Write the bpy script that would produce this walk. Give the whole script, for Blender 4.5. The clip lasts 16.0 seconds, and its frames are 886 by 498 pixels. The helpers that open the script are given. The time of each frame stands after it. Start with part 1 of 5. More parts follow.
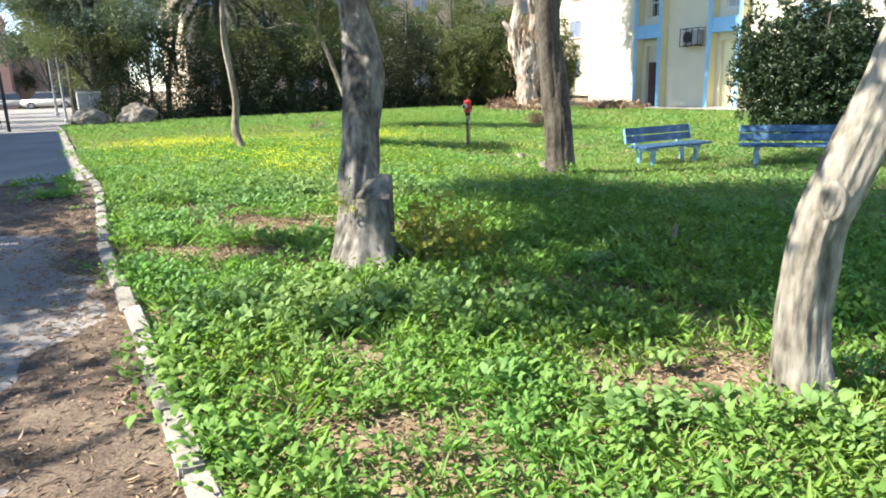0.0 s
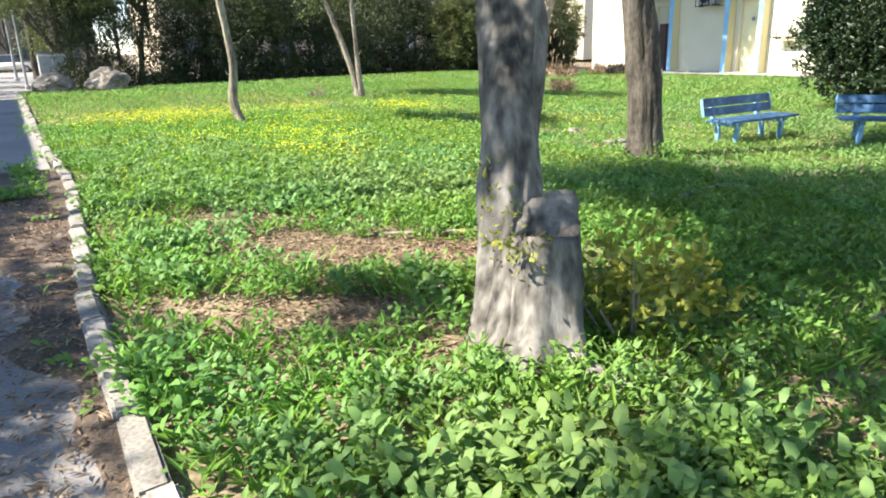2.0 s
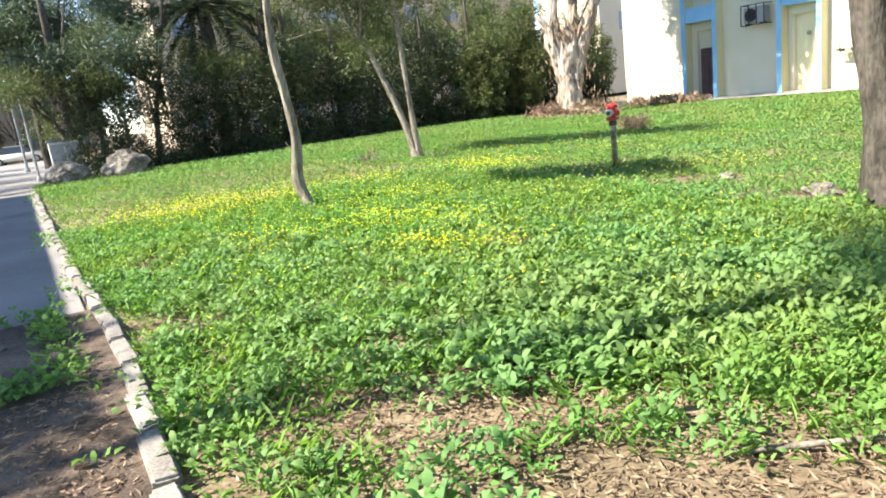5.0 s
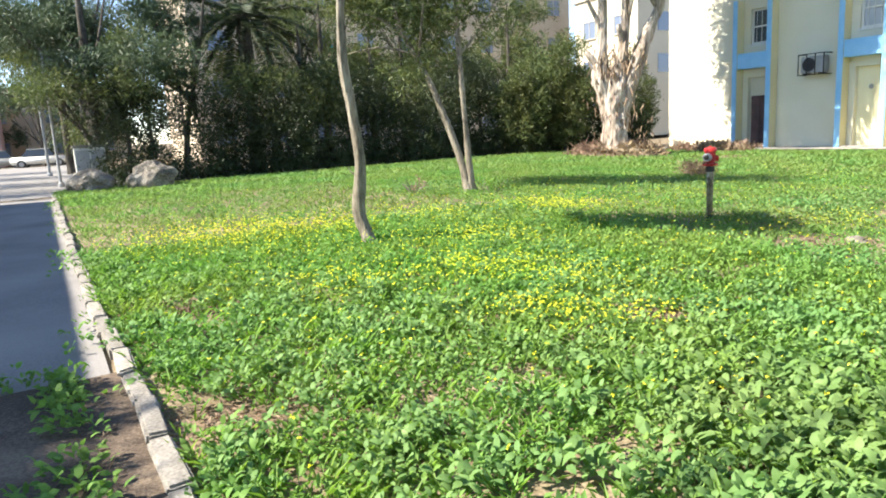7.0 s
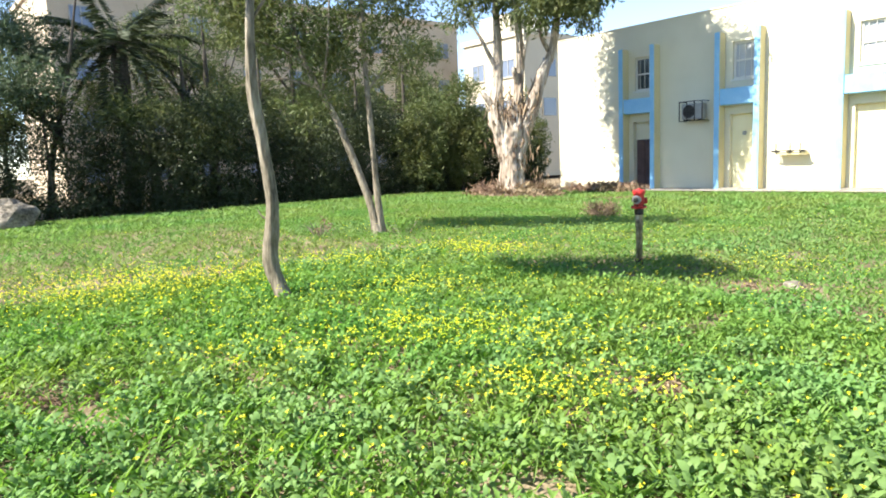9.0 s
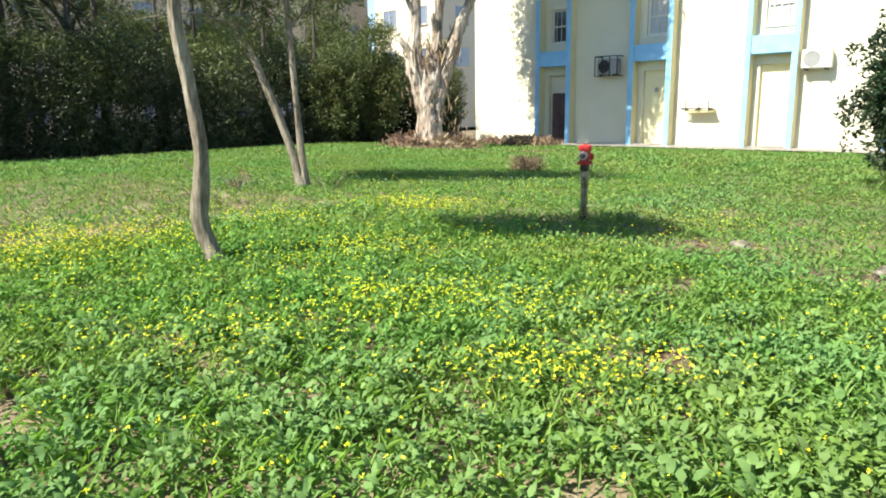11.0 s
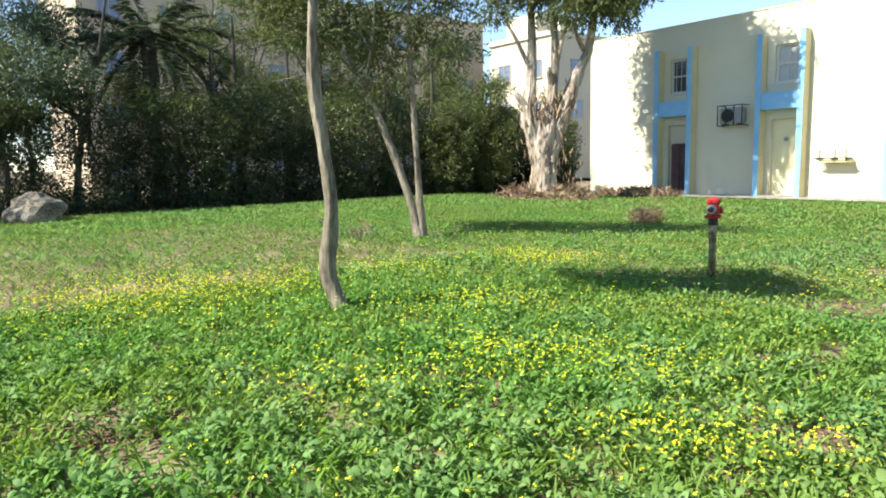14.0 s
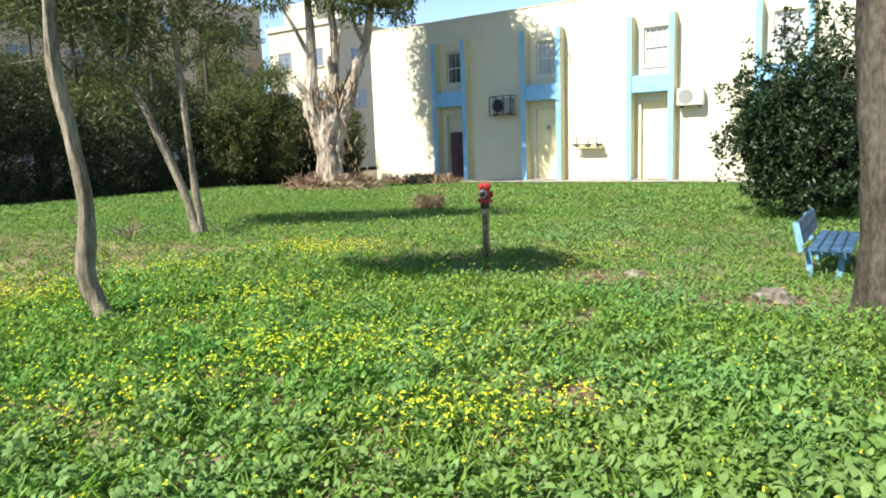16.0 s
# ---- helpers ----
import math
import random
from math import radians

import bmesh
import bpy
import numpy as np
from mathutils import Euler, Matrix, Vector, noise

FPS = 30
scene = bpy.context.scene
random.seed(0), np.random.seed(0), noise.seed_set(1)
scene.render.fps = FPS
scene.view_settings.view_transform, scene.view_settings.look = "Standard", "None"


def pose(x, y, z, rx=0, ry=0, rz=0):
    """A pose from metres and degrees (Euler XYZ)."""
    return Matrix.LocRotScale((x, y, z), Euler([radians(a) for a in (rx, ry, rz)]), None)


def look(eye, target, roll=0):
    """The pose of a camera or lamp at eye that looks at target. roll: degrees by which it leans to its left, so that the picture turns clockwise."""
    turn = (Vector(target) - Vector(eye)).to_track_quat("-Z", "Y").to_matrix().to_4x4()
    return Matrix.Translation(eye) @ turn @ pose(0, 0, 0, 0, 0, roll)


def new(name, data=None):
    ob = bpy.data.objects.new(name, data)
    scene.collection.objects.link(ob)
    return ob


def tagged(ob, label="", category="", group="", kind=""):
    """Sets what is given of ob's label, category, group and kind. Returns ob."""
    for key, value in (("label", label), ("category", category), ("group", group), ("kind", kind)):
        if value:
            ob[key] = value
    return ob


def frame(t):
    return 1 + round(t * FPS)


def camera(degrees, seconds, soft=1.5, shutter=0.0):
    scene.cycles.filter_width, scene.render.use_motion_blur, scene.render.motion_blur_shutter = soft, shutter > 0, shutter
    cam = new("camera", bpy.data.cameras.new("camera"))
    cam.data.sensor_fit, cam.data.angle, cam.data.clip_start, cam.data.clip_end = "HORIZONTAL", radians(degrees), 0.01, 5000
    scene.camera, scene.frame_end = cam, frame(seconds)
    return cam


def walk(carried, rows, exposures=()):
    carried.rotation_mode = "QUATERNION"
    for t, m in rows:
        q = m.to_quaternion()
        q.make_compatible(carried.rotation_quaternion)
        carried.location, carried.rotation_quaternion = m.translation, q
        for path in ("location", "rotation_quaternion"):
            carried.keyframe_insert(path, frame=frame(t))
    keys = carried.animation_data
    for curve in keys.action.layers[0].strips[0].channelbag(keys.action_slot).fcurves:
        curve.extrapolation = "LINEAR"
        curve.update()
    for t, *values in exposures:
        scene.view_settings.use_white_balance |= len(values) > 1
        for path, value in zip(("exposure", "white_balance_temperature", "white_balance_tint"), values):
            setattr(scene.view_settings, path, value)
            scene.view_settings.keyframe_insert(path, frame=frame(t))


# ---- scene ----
cam = camera(66.7, 16.0, soft=1.9)
PATH = [
    (0, (0.462, 0.382, 1.327), (0.115, 2.292, 0.847), -1.7),
    (0.5, (0.039, 0.837, 1.342), (-0.316, 2.732, 0.809), -2.5),
    (1, (-0.274, 1.326, 1.343), (-0.674, 3.224, 0.855), -3.2),
    (1.5, (-0.622, 1.762, 1.316), (-1.004, 3.667, 0.84), -0.8),
    (2, (-0.939, 2.219, 1.309), (-1.214, 4.114, 0.73), -1.6),
    (2.5, (-1.311, 2.637, 1.348), (-1.738, 4.505, 0.775), -2.7),
    (2.9, (-1.664, 2.899, 1.34), (-2.061, 4.788, 0.815), -2.7),
    (3, (-1.745, 2.966, 1.34), (-2.124, 4.868, 0.849), -5.6),
    (3.5, (-2.082, 3.331, 1.364), (-2.401, 5.258, 0.935), -6.6),
    (3.7, (-2.211, 3.505, 1.362), (-2.503, 5.438, 0.938), -6.9),
    (5.8, (-3.21, 4.921, 1.393), (-3.533, 6.843, 0.942), -6.7),
    (6, (-3.359, 5.032, 1.415), (-3.643, 6.965, 0.986), -4.6),
    (6.5, (-3.533, 5.369, 1.403), (-3.845, 7.305, 1.011), -5.5),
    (7, (-3.701, 5.582, 1.397), (-4.031, 7.522, 1.043), -3.2),
    (7.5, (-3.885, 5.799, 1.422), (-4.175, 7.756, 1.127), -2.1),
    (8, (-4.028, 6.036, 1.402), (-4.379, 7.987, 1.136), -3.6),
    (8.5, (-4.112, 6.316, 1.384), (-4.449, 8.279, 1.198), -3.2),
    (9, (-4.227, 6.419, 1.409), (-4.221, 8.403, 1.151), -2.4),
    (11.5, (-4.676, 7.02, 1.42), (-4.393, 8.957, 1.008), -0.9),
    (12, (-4.677, 7.019, 1.442), (-4.472, 8.971, 1.057), -2.7),
    (12.5, (-4.704, 7.014, 1.443), (-4.493, 8.983, 1.162), -2.6),
    (13, (-4.692, 6.989, 1.454), (-4.491, 8.963, 1.203), -2.7),
    (13.5, (-4.725, 6.995, 1.449), (-4.606, 8.978, 1.217), -2.6),
    (14, (-4.743, 7.015, 1.444), (-4.781, 8.998, 1.188), -1.3),
    (14.5, (-4.752, 7.022, 1.433), (-4.932, 8.996, 1.163), -1.4),
    (15, (-4.707, 7.022, 1.436), (-4.674, 8.997, 1.126), -1.3),
    (15.5, (-4.668, 7.022, 1.446), (-4.331, 8.965, 1.114), -2.2),
    (16, (-4.643, 6.981, 1.45), (-4.082, 8.877, 1.145), -2.1),
]
walk(cam, [(t, look(eye, target, roll)) for t, eye, target, roll in PATH],
     exposures=[(0, 1.72, 6500, 13), (1.0, 1.72, 6500, 13), (3.5, 1.85, 6500, 14), (6.0, 1.65, 6500, 13), (9.0, 1.6, 6500, 12), (11.5, 1.24, 6500, 9), (13.5, 1.24, 6500, 9), (15.5, 1.26, 6500, 9), (16.0, 1.1, 6500, 9)])

# ---- light ----
SITE = pose(0, 0, 0, 0, 0, -50.2)      # the path, the hedge and the houses run along this frame's x and y
SUN_ELEVATION = 44
SUN_WAY = SITE.to_3x3() @ Vector((0.26, 0.96, 0))   # the way that the light goes, on the ground
sun_from = Vector((-SUN_WAY.x, -SUN_WAY.y, math.tan(radians(SUN_ELEVATION))))
sun = new("sun", bpy.data.lights.new("sun", "SUN"))
sun.data.energy, sun.data.angle, sun.data.color = 5.0, radians(0.55), (1.0, 0.94, 0.82)
sun.matrix_world = look(sun_from * 30, (0, 0, 0))
world = bpy.data.worlds.new("sky")
world.use_nodes = True
scene.world = world
sky = world.node_tree.nodes.new("ShaderNodeTexSky")
sky.sky_type, sky.sun_disc = "NISHITA", False
sky.air_density, sky.dust_density, sky.ozone_density = 0.8, 0.0, 1.2
sky.sun_elevation, sky.sun_rotation = radians(SUN_ELEVATION), math.atan2(sun_from.x, sun_from.y)
world.node_tree.links.new(sky.outputs[0], world.node_tree.nodes["Background"].inputs[0])
world.node_tree.nodes["Background"].inputs[1].default_value = 0.12

# ---- materials ----


def material(name, colours, scale=4.0, rough=0.8, bump=0.3, fine=60.0, metal=0.0, spec=0.3, stretch=(1, 1, 1), island=False, thin=0.0, per_object=0.0, bump_size=0.01):
    """A surface of noise at two scales between two or three colours, with relief. thin: the share of light let through, for leaves."""
    m = bpy.data.materials.new(name)
    m.use_nodes = True
    nt = m.node_tree
    n, l = nt.nodes, nt.links
    b = n["Principled BSDF"]
    b.inputs["Roughness"].default_value, b.inputs["Metallic"].default_value = rough, metal
    b.inputs["Specular IOR Level"].default_value = spec
    ramp = n.new("ShaderNodeValToRGB")
    els = ramp.color_ramp.elements
    els[0].position, els[1].position = 0.36, 0.66
    els[0].color, els[1].color = (*colours[0], 1), (*colours[-1], 1)
    if len(colours) == 3:
        els.new(0.5).color = (*colours[1], 1)
    if island:
        geo = n.new("ShaderNodeNewGeometry")
        l.new(geo.outputs["Random Per Island"], ramp.inputs[0])
        els[0].position, els[1].position = 0.0, 1.0
    else:
        co, mp = n.new("ShaderNodeTexCoord"), n.new("ShaderNodeMapping")
        mp.inputs["Scale"].default_value = stretch
        l.new(co.outputs["Object"], mp.inputs[0])
        big, small = n.new("ShaderNodeTexNoise"), n.new("ShaderNodeTexNoise")
        for t, s, d in ((big, scale, 4), (small, fine, 3)):
            t.inputs["Scale"].default_value, t.inputs["Detail"].default_value = s, d
            l.new(mp.outputs[0], t.inputs["Vector"])
        mix = n.new("ShaderNodeMath")
        mix.operation = "MULTIPLY_ADD"
        mix.inputs[1].default_value = 0.45
        half = n.new("ShaderNodeMath")
        half.operation = "MULTIPLY"
        half.inputs[1].default_value = 0.58
        l.new(big.outputs[0], half.inputs[0])
        l.new(small.outputs[0], mix.inputs[0])
        l.new(half.outputs[0], mix.inputs[2])
        l.new(mix.outputs[0], ramp.inputs[0])
        if bump:
            bp = n.new("ShaderNodeBump")
            bp.inputs["Strength"].default_value, bp.inputs["Distance"].default_value = bump, bump_size
            l.new(mix.outputs[0], bp.inputs["Height"])
            l.new(bp.outputs[0], b.inputs["Normal"])
    colour = ramp.outputs[0]
    if island:
        where, drift, warm, shift = n.new("ShaderNodeTexCoord"), n.new("ShaderNodeTexNoise"), n.new("ShaderNodeHueSaturation"), n.new("ShaderNodeMapRange")
        drift.inputs["Scale"].default_value, drift.inputs["Detail"].default_value = 0.55, 3
        l.new(where.outputs["Object"], drift.inputs["Vector"])
        shift.inputs["From Min"].default_value, shift.inputs["From Max"].default_value = 0.3, 0.7
        shift.inputs["To Min"].default_value, shift.inputs["To Max"].default_value = 0.47, 0.515
        l.new(drift.outputs[0], shift.inputs["Value"])
        l.new(shift.outputs[0], warm.inputs["Hue"])
        warm.inputs["Saturation"].default_value = 0.95
        l.new(colour, warm.inputs["Color"])
        colour = warm.outputs[0]
    if per_object:
        info, hsv, rng = n.new("ShaderNodeObjectInfo"), n.new("ShaderNodeHueSaturation"), n.new("ShaderNodeMapRange")
        rng.inputs["To Min"].default_value, rng.inputs["To Max"].default_value = 1 - per_object, 1 + per_object
        l.new(info.outputs["Random"], rng.inputs["Value"])
        l.new(rng.outputs[0], hsv.inputs["Value"])
        l.new(colour, hsv.inputs["Color"])
        colour = hsv.outputs[0]
    l.new(colour, b.inputs["Base Color"])
    if thin:
        tr, mx = n.new("ShaderNodeBsdfTranslucent"), n.new("ShaderNodeMixShader")
        bright = n.new("ShaderNodeHueSaturation")
        bright.inputs["Saturation"].default_value, bright.inputs["Value"].default_value = 1.1, 1.5
        l.new(colour, bright.inputs["Color"])
        l.new(bright.outputs[0], tr.inputs["Color"])
        mx.inputs[0].default_value = thin
        l.new(b.outputs[0], mx.inputs[1])
        l.new(tr.outputs[0], mx.inputs[2])
        l.new(mx.outputs[0], n["Material Output"].inputs[0])
    return m


def glass_material(name, colour, rough=0.08):
    m = bpy.data.materials.new(name)
    m.use_nodes = True
    b = m.node_tree.nodes["Principled BSDF"]
    b.inputs["Base Color"].default_value, b.inputs["Roughness"].default_value = (*colour, 1), rough
    b.inputs["Specular IOR Level"].default_value = 0.6
    return m


SOIL = material("dry_soil", [(0.085, 0.063, 0.037), (0.18, 0.138, 0.082), (0.31, 0.25, 0.16)], 1.6, 0.95, 0.8, 40, bump_size=0.02)
ASPHALT = material("worn_asphalt", [(0.15, 0.142, 0.13), (0.225, 0.212, 0.195), (0.3, 0.284, 0.258)], 0.7, 0.92, 0.5, 90)
LITTER_FLOOR = material("leaf_mould", [(0.045, 0.033, 0.024), (0.1, 0.073, 0.051), (0.2, 0.155, 0.11)], 2.5, 0.95, 0.8, 70, bump_size=0.02)
CONCRETE = material("weathered_concrete", [(0.12, 0.108, 0.088), (0.24, 0.22, 0.185), (0.37, 0.345, 0.3)], 3, 0.9, 0.5, 60, per_object=0.15)
PLASTER = material("cream_plaster", [(0.6, 0.565, 0.42), (0.65, 0.61, 0.46), (0.68, 0.64, 0.49)], 0.8, 0.85, 0.25, 45)
PLASTER_SIDE = material("yellow_plaster", [(0.58, 0.51, 0.28), (0.64, 0.57, 0.33)], 1.2, 0.85, 0.2, 45)
BLUE_TRIM = material("sky_blue_paint", [(0.2, 0.44, 0.66), (0.29, 0.54, 0.74)], 2.2, 0.6, 0.15, 40)
WHITE_PAINT = material("white_paint", [(0.6, 0.59, 0.53), (0.68, 0.67, 0.61)], 2, 0.5, 0.1, 40)
CREAM_DOOR = material("cream_door_paint", [(0.72, 0.66, 0.4), (0.8, 0.75, 0.5)], 2, 0.5, 0.1, 40)
BROWN_DOOR = material("brown_door_paint", [(0.075, 0.045, 0.042), (0.13, 0.08, 0.075)], 3, 0.5, 0.2, 50)
DARK_METAL = material("dark_metal", [(0.03, 0.03, 0.03), (0.07, 0.065, 0.06)], 6, 0.5, 0.2, 80, metal=0.6)
GREY_PLASTIC = material("grey_plastic", [(0.28, 0.28, 0.27), (0.36, 0.36, 0.34)], 4, 0.5, 0.1, 60)
WINDOW_DARK = glass_material("dark_window_glass", (0.05, 0.06, 0.07))
WINDOW_PALE = glass_material("curtained_window_glass", (0.42, 0.44, 0.45), 0.25)
WINDOW_BLUE = glass_material("sky_window_glass", (0.16, 0.20, 0.27), 0.15)
BEIGE_BLOCK = material("beige_render", [(0.37, 0.3, 0.215), (0.46, 0.38, 0.275), (0.52, 0.435, 0.33)], 0.5, 0.9, 0.3, 20)
PALE_BLOCK = material("pale_render", [(0.5, 0.45, 0.34), (0.58, 0.53, 0.41)], 0.5, 0.9, 0.3, 20)
PINK_BLOCK = material("pink_render", [(0.5, 0.3, 0.25), (0.6, 0.38, 0.31)], 0.5, 0.9, 0.3, 20)
BARK_PALE = material("pale_smooth_bark", [(0.06, 0.051, 0.036), (0.2, 0.175, 0.13), (0.36, 0.32, 0.25)], 5, 0.9, 1.0, 34, stretch=(1, 1, 0.22), bump_size=0.03)
BARK_GREY = material("grey_blotched_bark", [(0.032, 0.029, 0.024), (0.125, 0.115, 0.097), (0.27, 0.25, 0.215)], 6, 0.9, 0.9, 22, stretch=(1, 1, 0.45), bump_size=0.02)
BARK_CREAM = material("pale_grooved_bark", [(0.065, 0.055, 0.04), (0.2, 0.182, 0.145), (0.34, 0.31, 0.255)], 6, 0.9, 1.0, 30, stretch=(1, 1, 0.3), bump_size=0.03)
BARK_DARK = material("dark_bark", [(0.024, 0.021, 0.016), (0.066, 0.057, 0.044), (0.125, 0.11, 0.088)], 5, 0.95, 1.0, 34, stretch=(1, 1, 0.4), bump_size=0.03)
BARK_WHITE = material("peeling_white_bark", [(0.09, 0.06, 0.04), (0.33, 0.275, 0.215), (0.6, 0.54, 0.45)], 2.6, 0.9, 1.0, 16, stretch=(1, 1, 0.13), bump_size=0.07)
ROCK = material("pale_limestone", [(0.07, 0.062, 0.048), (0.18, 0.16, 0.125), (0.36, 0.33, 0.27)], 2.2, 0.95, 1.0, 18, bump_size=0.04)
BENCH_BLUE = material("chipped_blue_bench_paint", [(0.02, 0.05, 0.09), (0.035, 0.09, 0.165), (0.09, 0.18, 0.29)], 6, 0.6, 0.3, 50)
BENCH_PALE = material("pale_blue_bench_paint", [(0.11, 0.26, 0.4), (0.22, 0.4, 0.55)], 6, 0.6, 0.3, 50)
HYDRANT_RED = material("red_hydrant_paint", [(0.3, 0.018, 0.018), (0.5, 0.04, 0.035)], 9, 0.45, 0.2, 60)
PIPE = material("weathered_pipe_paint", [(0.09, 0.07, 0.04), (0.3, 0.25, 0.14), (0.55, 0.5, 0.36)], 5, 0.8, 0.5, 40, stretch=(1, 1, 0.5))
LEAF_WEED = material("weed_leaf", [(0.097, 0.21, 0.037), (0.166, 0.328, 0.058), (0.258, 0.428, 0.096)], island=True, rough=0.62, spec=0.2, thin=0.35)
LEAF_GREYISH = material("greyish_mallow_leaf", [(0.105, 0.22, 0.055), (0.178, 0.322, 0.09), (0.265, 0.42, 0.14)], island=True, rough=0.6, spec=0.2, thin=0.3)
LEAF_GRASS = material("grass_blade", [(0.12, 0.24, 0.03), (0.19, 0.35, 0.05), (0.28, 0.44, 0.09)], island=True, rough=0.5, thin=0.4)
PETAL = material("yellow_petal", [(0.66, 0.7, 0.006), (0.76, 0.8, 0.02)], island=True, rough=0.5, thin=0.3)
DRY = material("dry_leaf", [(0.15, 0.1, 0.055), (0.36, 0.27, 0.165), (0.58, 0.49, 0.34)], island=True, rough=0.8, thin=0.1)
LEAF_LAWN = material("lawn_blade", [(0.112, 0.22, 0.046), (0.183, 0.328, 0.074), (0.278, 0.41, 0.125)], island=True, rough=0.5, thin=0.4)
LEAF_DARK = material("dark_hedge_leaf", [(0.03, 0.044, 0.016), (0.052, 0.074, 0.026), (0.095, 0.118, 0.044)], island=True, rough=0.5, thin=0.15)
LEAF_BUSH = material("glossy_bush_leaf", [(0.012, 0.03, 0.01), (0.026, 0.055, 0.017), (0.055, 0.095, 0.032)], island=True, rough=0.42, thin=0.12, spec=0.4)
LEAF_OLIVE = material("olive_green_leaf", [(0.07, 0.098, 0.03), (0.128, 0.162, 0.05), (0.22, 0.238, 0.08)], island=True, rough=0.5, thin=0.3)
LEAF_PINE = material("blue_green_foliage", [(0.055, 0.085, 0.04), (0.085, 0.125, 0.06), (0.14, 0.17, 0.08)], island=True, rough=0.5, thin=0.2)
LEAF_YELLOW = material("yellow_green_leaf", [(0.16, 0.2, 0.03), (0.3, 0.32, 0.05), (0.42, 0.4, 0.08)], island=True, rough=0.5, thin=0.35)

# ---- building blocks ----
rng = np.random.default_rng(7)


def fill(me, verts, faces, mat, smooth=False):
    verts, faces = np.asarray(verts, np.float32), np.asarray(faces, np.int32)
    k = faces.shape[1]
    me.vertices.add(len(verts))
    me.vertices.foreach_set("co", verts.ravel())
    me.loops.add(faces.size)
    me.loops.foreach_set("vertex_index", faces.ravel())
    me.polygons.add(len(faces))
    me.polygons.foreach_set("loop_start", np.arange(0, faces.size, k, dtype=np.int32))
    if smooth:
        me.polygons.foreach_set("use_smooth", np.ones(len(faces), bool))
    me.materials.append(mat)
    me.update(calc_edges=True)
    return me


def sheet(name, verts, faces, mat, parent=None, label="", smooth=False):
    ob = new(name, fill(bpy.data.meshes.new(name), verts, faces, mat, smooth))
    if parent:
        ob.parent = parent
    return tagged(ob, label)


def part(name, bm, mat, parent=None, label="", smooth=False, m=None):
    """Links a bmesh as one mesh object, under a thing or a part."""
    me = bpy.data.meshes.new(name)
    if smooth:
        for f in bm.faces:
            f.smooth = True
    bm.to_mesh(me)
    bm.free()
    me.materials.append(mat)
    ob = new(name, me)
    if parent:
        ob.parent = parent
    if m is not None:
        ob.matrix_basis = m
    return tagged(ob, label)


def box(x0, x1, y0, y1, z0, z1, bevel=0.0, bm=None):
    bm = bm or bmesh.new()
    made = bmesh.ops.create_cube(bm, size=1)["verts"]
    for v in made:
        v.co = Vector(((x0 + x1) / 2 + v.co.x * (x1 - x0), (y0 + y1) / 2 + v.co.y * (y1 - y0), (z0 + z1) / 2 + v.co.z * (z1 - z0)))
    if bevel:
        bmesh.ops.bevel(bm, geom=list({e for v in made for e in v.link_edges}), offset=bevel, segments=2, affect="EDGES")
    return bm


def lathe(profile, segs=16, bm=None, m=None):
    """A turned shape from (radius, height) pairs, closed at both ends."""
    bm = bm or bmesh.new()
    rings = []
    for r, z in profile:
        ring = []
        for i in range(segs):
            a = 2 * math.pi * i / segs
            co = Vector((r * math.cos(a), r * math.sin(a), z))
            ring.append(bm.verts.new(m @ co if m is not None else co))
        rings.append(ring)
    for a, b in zip(rings, rings[1:]):
        for i in range(segs):
            bm.faces.new((a[i], a[(i + 1) % segs], b[(i + 1) % segs], b[i]))
    bm.faces.new(rings[0][::-1])
    bm.faces.new(rings[-1])
    return bm


def curve_points(points, n):
    """Points and radii along a smooth line through (x, y, z, radius)."""
    p = np.array(points, float)
    t = np.linspace(0, len(p) - 1, n)
    i = np.clip(t.astype(int), 0, len(p) - 2)
    f = (t - i)[:, None]
    p0, p1, p2, p3 = p[np.maximum(i - 1, 0)], p[i], p[i + 1], p[np.minimum(i + 2, len(p) - 1)]
    return 0.5 * (2 * p1 + (p2 - p0) * f + (2 * p0 - 5 * p1 + 4 * p2 - p3) * f ** 2 + (3 * p1 - p0 - 3 * p2 + p3) * f ** 3)


